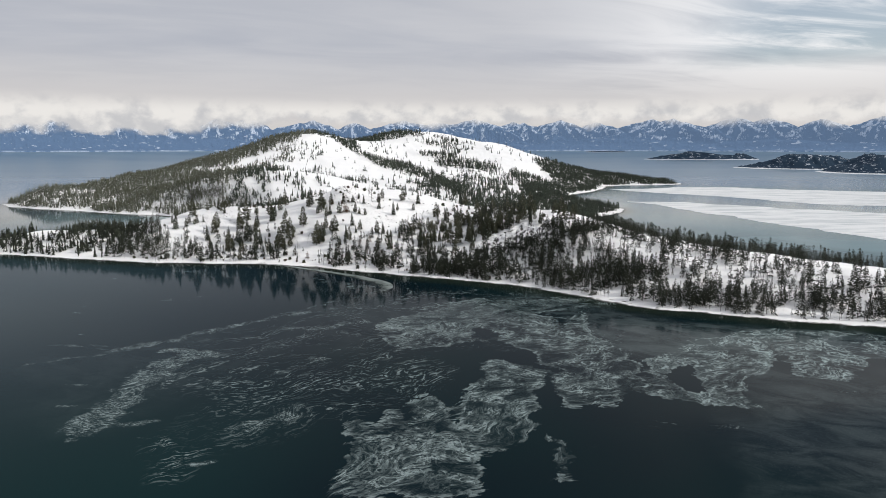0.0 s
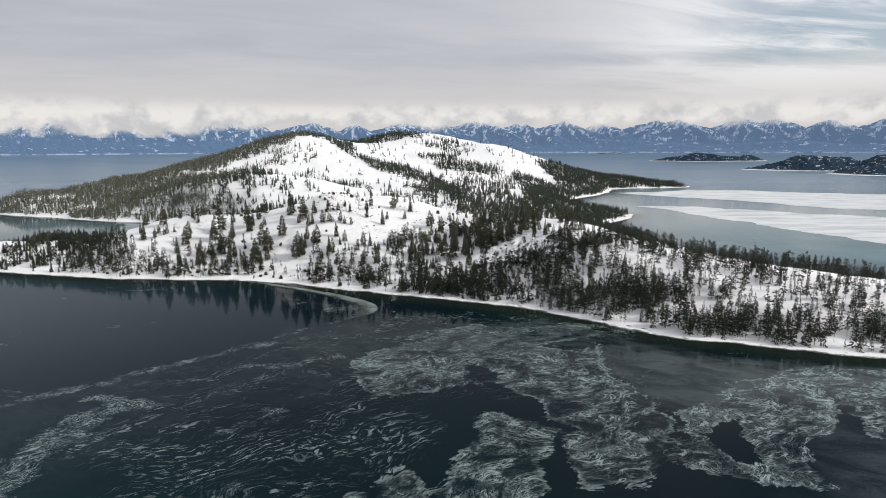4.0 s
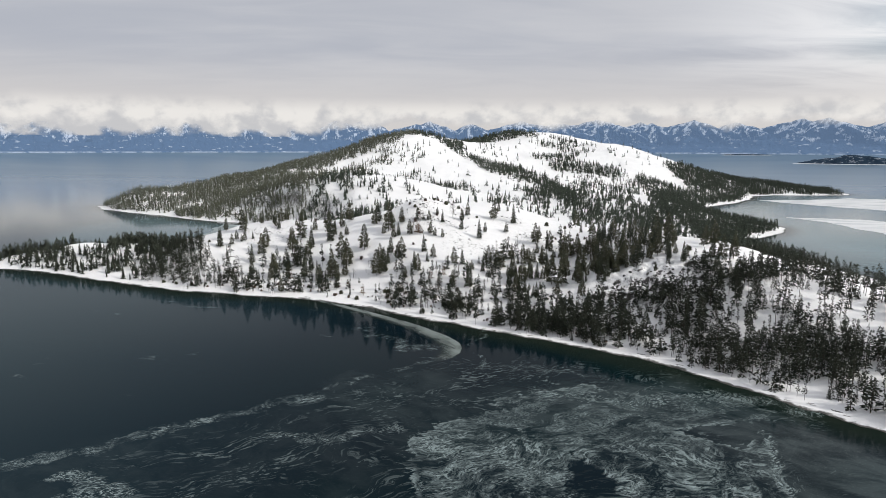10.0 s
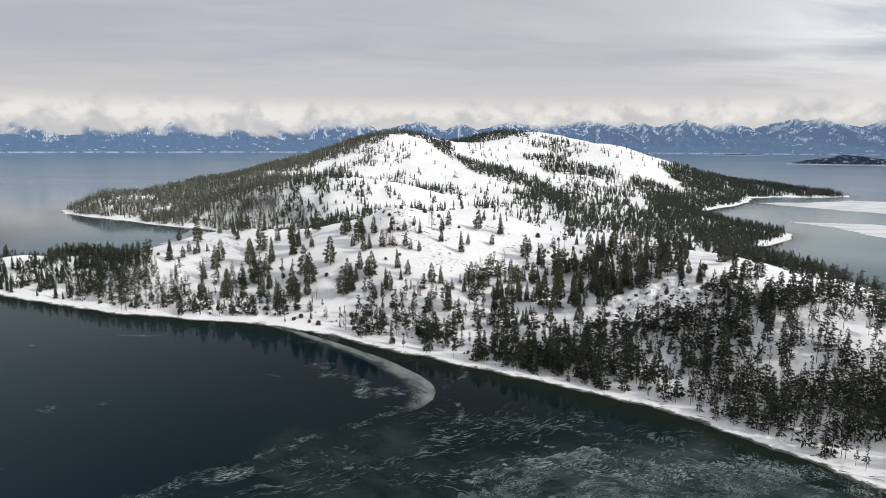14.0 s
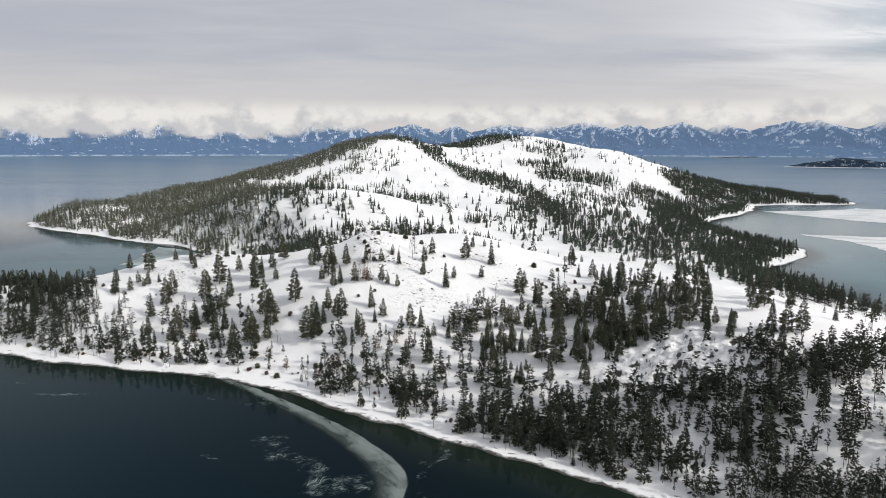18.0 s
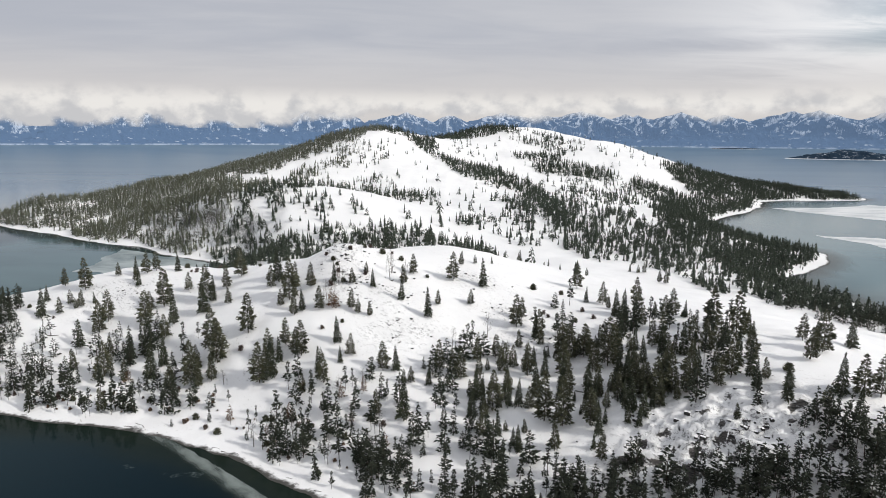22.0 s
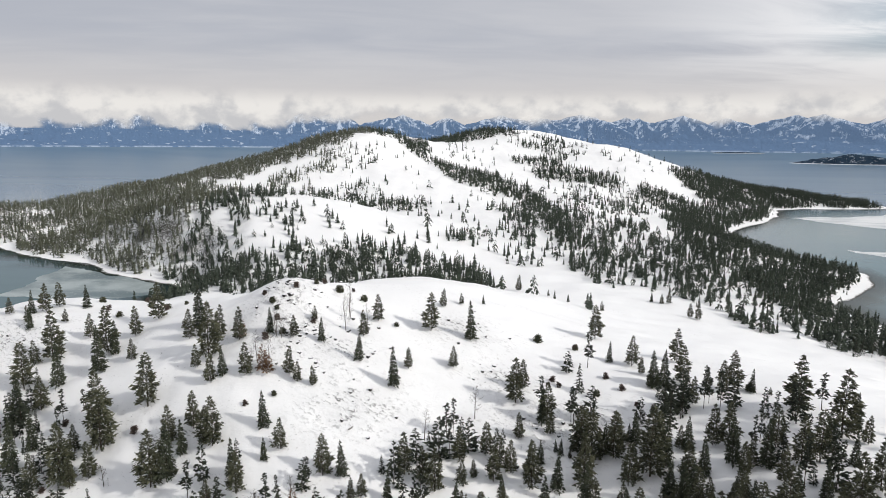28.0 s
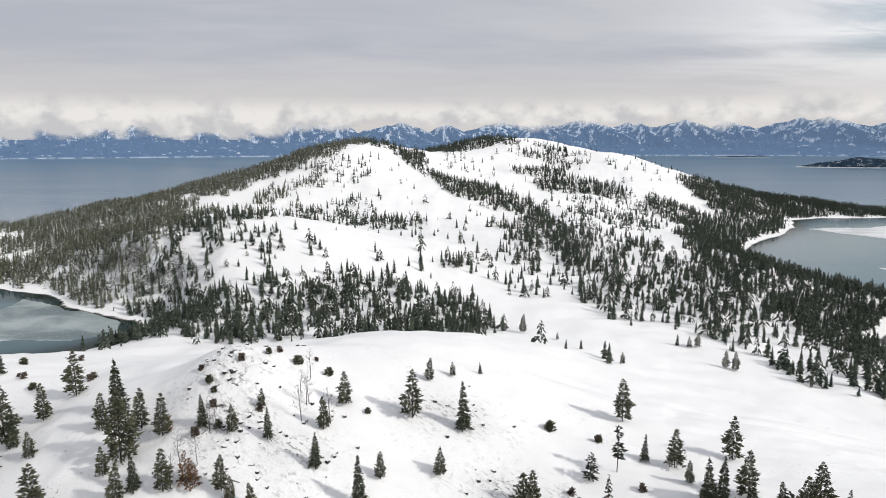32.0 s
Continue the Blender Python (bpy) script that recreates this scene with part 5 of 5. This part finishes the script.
rng = np.random.RandomState(12)
cell = 3.0
tx, ty = np.meshgrid(np.arange(-850, 720, cell), np.arange(330, 2450, cell))
tx, ty = tx + rng.uniform(-1.5, 1.5, tx.shape), ty + rng.uniform(-1.5, 1.5, ty.shape)
inland = coast(tx, ty)
chosen = (rng.rand(*tx.shape) < stand_density(tx, ty) * cell * cell / 100) & (inland > np.where(ty < 760, 6.5, 9))
tx, ty = tx[chosen], ty[chosen]
tz = ground(tx, ty)
tall = np.where(rng.rand(len(tx)) < 0.25, rng.uniform(4, 8, len(tx)), rng.uniform(8.5, 15.5, len(tx)))
style = rng.rand(len(tx))

# The nearest stand as single trees, the rest as woods.
named = np.array(TREE_PLAN, float)
apart = np.hypot(tx[:, None] - named[:, 0], ty[:, None] - named[:, 1]).min(1)
near = (ty < 830) & (tx > -340)
keep = apart > np.where(near, 4.0, 0.0)
tx, ty, tz, tall, style = tx[keep], ty[keep], tz[keep], tall[keep], style[keep]
reach = np.hypot((tx - 20) / 1.25, ty - 600)
single = np.zeros(len(tx), bool)
single[np.argsort(reach)[:120]] = True

PATTERNS = []
for n in range(4):
    PATTERNS.append((master("pine_tree", conifer(40 + n, "pine", 26, 11, 6, fine=True), PINE, BARK, "dark green pine tree with an open crown in snow", "tree"), 13.0))
for n in range(3):
    PATTERNS.append((master("fir_tree", conifer(60 + n, "fir", 28, 11, 6, fine=True), FIR, BARK, "dark narrow fir tree standing in snow", "tree"), 13.0))
for n in range(2):
    PATTERNS.append((master("bare_tree", bare_tree(80 + n), TWIG, GREY_BARK, "leafless grey tree with fine twigs in snow", "tree"), 10.0))
PATTERNS.append((master("rusty_tree", conifer(90, "pine", 15, 7, 4, fine=True, bare=0.15), RUST, GREY_BARK, "small tree with rust-brown withered foliage", "tree"), 13.0))
for n in range(3):
    PATTERNS.append((master("shrub", shrub(95 + n), (TWIG, PINE, RUST)[n], GREY_BARK, ("brown leafless bush in deep snow", "dark green bushy juniper in deep snow", "reddish-brown bush above the snowy beach")[n], "shrub"), 2.4))
first = [True] * len(PATTERNS)


def plant(which, x, y, height, turn):
    """Sets the pattern itself first, then copies of it."""
    root, full = PATTERNS[which]
    m = standing(x, y, height, full, turn)
    if first[which]:
        first[which] = False
        root.matrix_basis = m
        return root
    return copy_thing(root, m)


for n, (x, y, h) in enumerate(TREE_PLAN):
    which = (0, 4, 1, 2, 5, 3, 0, 6, 1, 3)[n % 10]
    tagged(plant(which, x, y, h * 1.12, n * 77 % 360), group="trees on the southern slope")
for n, (x, y, h) in enumerate(BARE_TREES):
    tagged(plant(7 + n % 2, x, y, h, n * 61 % 360), group="bare trees")
for n, (x, y, h) in enumerate(RUSTY_TREES):
    tagged(plant(9, x, y, h, n * 83 % 360), group="rusty trees")
for n, (x, y) in enumerate(SHRUBS):
    tagged(plant(10 + n % 2, x, y, 2.0 + n % 5 * 0.35, n * 53 % 360), group="bushes on the knolls")
dice = np.random.RandomState(77)
shore_x, shore_y = dice.uniform(-310, 60, 900), dice.uniform(500, 640, 900)
fringe = coast(shore_x, shore_y)
picked = np.flatnonzero((fringe > 10) & (fringe < 30))[:110]
for n, (x, y) in enumerate(zip(shore_x[picked], shore_y[picked])):
    tagged(plant((12, 11, 10, 12, 12, 10, 11)[n % 7], x, y, dice.uniform(1.0, 3.0), n * 47 % 360), group="bushes along the beach")
for x, y, h, s in zip(tx[single], ty[single], tall[single], style[single]):
    ob = plant(int(s * 997) % 4 if s < 0.62 else 4 + int(s * 997) % 3, x, y, h, s * 3600 % 360)
    tagged(ob, group="trees on the southern slope")


def woods(name, label, x, y, z, height, patterns, needles, seed, broad=1.0):
    """Many trees in one mesh."""
    rng = np.random.RandomState(seed)
    pick = rng.randint(0, len(patterns), len(x))
    turn = rng.uniform(0, 2 * np.pi, len(x))
    vs, fs, ms, base = [], [], [], 0
    for p, ((tv, tf), (cv, cf)) in enumerate(patterns):
        at = np.flatnonzero(pick == p)
        if not len(at):
            continue
        v = np.concatenate([tv, cv])
        f = np.concatenate([tf, cf + len(tv)])
        s = (height[at] / 13.0)[:, None]
        fat = s * rng.uniform(0.7, 1.25, (len(at), 1)) * broad
        c, si = np.cos(turn[at])[:, None], np.sin(turn[at])[:, None]
        px = x[at][:, None] + fat * (v[:, 0] * c - v[:, 1] * si)
        py = y[at][:, None] + fat * (v[:, 0] * si + v[:, 1] * c)
        pz = z[at][:, None] - 0.2 + s * v[:, 2]
        vs.append(np.stack([px, py, pz], -1).reshape(-1, 3))
        fs.append((f[None] + (base + np.arange(len(at)) * len(v))[:, None, None]).reshape(-1, 3))
        ms.append(np.tile(np.r_[np.zeros(len(tf)), np.ones(len(cf))], len(at)))
        base += len(at) * len(v)
    ob = mesh_object(name, np.concatenate(vs), np.concatenate(fs), [BARK, needles], False, np.concatenate(ms))
    return tagged(ob, label, "trees", kind="stuff")


NEAR_WOOD = [conifer(100 + n, ("pine", "fir", "pole", "pole", "pine", "pole")[n], 16, 7, 3, fine=True) for n in range(6)]
FLANK_WOOD = [conifer(180 + n, ("pole", "fir", "pine", "pole")[n % 4], 15, 6, 2, fine=True) for n in range(8)]
MID_WOOD = [skirted(120 + n, ("pine", "fir", "fir")[n % 3], 9, 5) if n % 3 else conifer(120 + n, "pine", 10, 5, 1, coarse=True) for n in range(9)]
FAR_WOOD = [skirted(140 + n, ("pine", "fir", "fir")[n % 3], 5, 4) if n % 3 else conifer(140 + n, "pine", 7, 4, 1, coarse=True) for n in range(9)]
rest = ~single
close_by = np.hypot((tx + 45) / 1.9, ty - 590) < 105
for name, label, zone, patterns, needles, seed in (
    ("southern_woods", "scattered dark pines and firs on snowy slopes", rest & close_by, NEAR_WOOD, PINE_FAR, 1),
    ("flank_woods", "dark pines and firs on the flanks of snowy knolls", rest & (ty < 800) & (tx > -330) & ~close_by, FLANK_WOOD, PINE_FAR, 7),
    ("point_woods", "dense dark conifers on a low snowy point", rest & (ty < 800) & (tx <= -330), MID_WOOD, PINE_FAR, 2),
    ("valley_woods", "dark pine wood behind the first snowy knoll", rest & (ty >= 800) & (ty < 1250) & (tx > -330), MID_WOOD, FIR_FAR, 3),
    ("western_woods", "dense olive-green forest on a wooded hillside", rest & (ty >= 800) & (tx <= -330), FAR_WOOD, PINE_DUSTED, 4),
    ("northern_woods", "rows of dark conifers across a white hill", rest & (ty >= 1250) & (tx > -330), FAR_WOOD, FIR_FAR, 5),
):
    woods(name, label, tx[zone], ty[zone], tz[zone], tall[zone] * (1.0 if seed in (1, 7) else 0.86), patterns, needles, seed, 1.0 if seed in (1, 7) else 1.3)
BRUSH = [bare_tree(160 + n) for n in range(4)]
bx, by = np.meshgrid(np.arange(-330, 320, 3.0), np.arange(380, 680, 3.0))
bx, by = bx + rng.uniform(-1.5, 1.5, bx.shape), by + rng.uniform(-1.5, 1.5, by.shape)
strip = coast(bx, by)
chosen = (strip > 12) & (strip < 52) & (rng.rand(*bx.shape) < 0.055 * ramp(rough(bx, by, 24, 3, 61), -0.3, 0.6))
bx, by = bx[chosen], by[chosen]
brush = woods("shore_brush", "leafless grey-brown brush above the beach", bx, by, ground(bx, by), rng.uniform(2.5, 8.5, len(bx)) * 1.3, BRUSH, TWIG, 6)


# ---- rocks ----
def boulder_mesh(seed, long):
    """An angular block of bedrock, one metre high, split along its bedding."""
    rng = np.random.RandomState(seed)
    bm = bmesh.new()
    bmesh.ops.create_cube(bm, size=1.0)
    bmesh.ops.subdivide_edges(bm, edges=bm.edges[:], cuts=1, use_grid_fill=True)
    for v in bm.verts:
        v.co = Vector((v.co.x * long, v.co.y * 1.1, v.co.z)) + Vector(rng.uniform(-0.16, 0.16, 3)) * (1, 1, 0.7)[0]
        v.co.x *= 1 - 0.25 * abs(v.co.z) * rng.uniform(0.2, 1)
    bmesh.ops.bevel(bm, geom=[e for e in bm.edges if e.calc_face_angle(0) > 0.7][:10], offset=0.06, segments=1, affect="EDGES")
    bmesh.ops.triangulate(bm, faces=bm.faces[:])
    me = bpy.data.meshes.new("boulder")
    bm.to_mesh(me), bm.free()
    me.materials.append(ROCK)
    return me


CRAGS = [boulder_mesh(220 + n, 1.9) for n in range(5)]
SLABS = [boulder_mesh(200 + n, 3.2) for n in range(4)]
BLOCKS = [boulder_mesh(210 + n, 1.3) for n in range(4)]


def set_rock(name, label, meshes, x, y, size, turn, group, sunk=0.12):
    z = float(ground(np.array([x]), np.array([y]))[0])
    ob = tagged(new(name, meshes[int(abs(x * 7 + y * 3)) % len(meshes)]), label, "rock", group)
    ob.matrix_basis = pose(x, y, z + sunk * size, random.uniform(-9, 9), random.uniform(-9, 9), turn) @ Matrix.Diagonal((size, size, size, 1))


# Thin beds of dark rock step down the bluff above the beach.
for level in (19.0, 21.0, 22.6, 24.2, 25.8, 27.4, 29.0, 31.0, 33.0):
    for x in np.arange(38, 104, 2.1):
        ys = np.arange(515, 600, 0.5)
        up = ground(np.full(len(ys), x), ys) > level + 1.2 * math.sin(x * 0.13)
        if up.any() and not up[0] and random.random() < 0.32:
            set_rock("rock_ledge", "dark layered bedrock ledge capped with snow", CRAGS + SLABS[:1], float(x) + random.uniform(-0.8, 0.8), float(ys[np.argmax(up)]) + random.uniform(-0.5, 0.5), random.uniform(0.5, 1.15), random.uniform(-40, -8), "bedrock ledges", -0.22)
# A ragged edge of bedrock runs down the first knoll.
for n in range(60):
    q = random.random()
    x, y = -113 + 28 * q + random.gauss(0, 4.5), 697 - 42 * q + random.gauss(0, 4)
    set_rock("rock", "dark jagged bedrock breaking through snow", CRAGS, x, y, random.uniform(0.3, 1.0), random.uniform(0, 360), "bedrock of the knoll", -0.28)
for cx, cy, rx, ry, many in ((-104, 690, 18, 22, 26), (-70, 668, 14, 14, 16), (-62, 640, 24, 20, 12), (-98, 722, 26, 10, 8), (12, 640, 26, 16, 22),
                             (-240, 690, 40, 26, 14), (-28, 690, 20, 12, 12), (-12, 664, 16, 8, 14), (60, 556, 40, 18, 30)):
    for n in range(many):
        set_rock("boulder", "grey boulder half buried in snow", BLOCKS, cx + random.gauss(0, 0.5) * rx, cy + random.gauss(0, 0.5) * ry, random.uniform(0.3, 0.95), random.uniform(0, 360), "boulders on the knolls")


# ---- driftwood and fallen trunks ----
def log_mesh(seed, stubs):
    """A fallen trunk four metres long, lying along x, with broken branch stubs."""
    rng = np.random.RandomState(seed)
    xs = np.linspace(-2, 2, 7)
    path = np.stack([xs, 0.12 * np.sin(xs + seed), 0.05 * np.cos(2 * xs + seed)], -1)
    ang = np.arange(6) * np.pi / 3
    radii = np.linspace(0.17, 0.08, 7) * rng.uniform(0.9, 1.1, 7)
    v = (path[:, None] + np.stack([0 * ang, np.cos(ang), np.sin(ang)], -1)[None] * radii[:, None, None]).reshape(-1, 3)
    i, m = np.arange(6)[:, None] * 6, np.arange(6)
    a, b = i + m, i + (m + 1) % 6
    f = np.concatenate([np.stack([a, b, b + 6], -1).reshape(-1, 3), np.stack([a, b + 6, a + 6], -1).reshape(-1, 3), [(0, 2, 1), (0, 4, 2), (36, 37, 38), (36, 38, 40)]])
    for n in range(stubs):
        root = path[1 + n % 5]
        sv, sf = tube(np.array([root, root + rng.uniform(-0.5, 0.5, 3) + (0, 0, 0.5)]), [0.04, 0.015], 3)
        f = np.concatenate([f, sf + len(v)])
        v = np.concatenate([v, sv])
    ob = mesh_object("log", v, f, [GREY_BARK])
    return ob


LOGS = [log_mesh(300 + n, 2 + n) for n in range(3)]
laid = [False] * 3


def lay_log(which, name, label, group, x, y, size, turn):
    """Lays the pattern itself first, then further logs on its mesh."""
    z = float(ground(np.array([x]), np.array([y]))[0])
    if laid[which]:
        ob = new(name, LOGS[which].data)
    else:
        ob, laid[which] = LOGS[which], True
        ob.name = name
    tagged(ob, label, "log", group)
    ob.matrix_basis = pose(x, y, z + 0.06 * size, 0, random.uniform(-5, 5), turn) @ Matrix.Diagonal((size, size, size, 1))


drift_x, drift_y = dice.uniform(-330, 230, 3000), dice.uniform(380, 640, 3000)
edge = coast(drift_x, drift_y)
for n, k in enumerate(np.flatnonzero((edge > 2.5) & (edge < 6.5))[:46]):
    lay_log(n % 3, "driftwood_log", "weathered grey driftwood log on the snowy beach", "driftwood on the beach", drift_x[k], drift_y[k], dice.uniform(0.4, 1.1), dice.uniform(-50, 10))
for n, k in enumerate(np.flatnonzero((edge > 1.5) & (edge < 6))[60:100]):
    set_rock("beach_stone", "dark stone on the snowy beach", BLOCKS, float(drift_x[k]), float(drift_y[k]), random.uniform(0.25, 0.7), random.uniform(0, 360), "stones on the beach")
FALLEN = [(-262, 652, 1.6, 10), (-150, 632, 1.3, 40), (-88, 652, 1.5, -10), (-30, 612, 1.4, 20), (22, 600, 1.5, -35), (-205, 640, 1.2, 60), (105, 540, 1.4, -20), (-60, 630, 1.2, 75), (48, 530, 1.4, 15), (-285, 668, 1.5, -5)]
for n, (x, y, size, turn) in enumerate(FALLEN):
    lay_log(n % 3, "fallen_trunk", "fallen dead tree trunk lying in snow", "fallen trunks", x, y, size, turn)
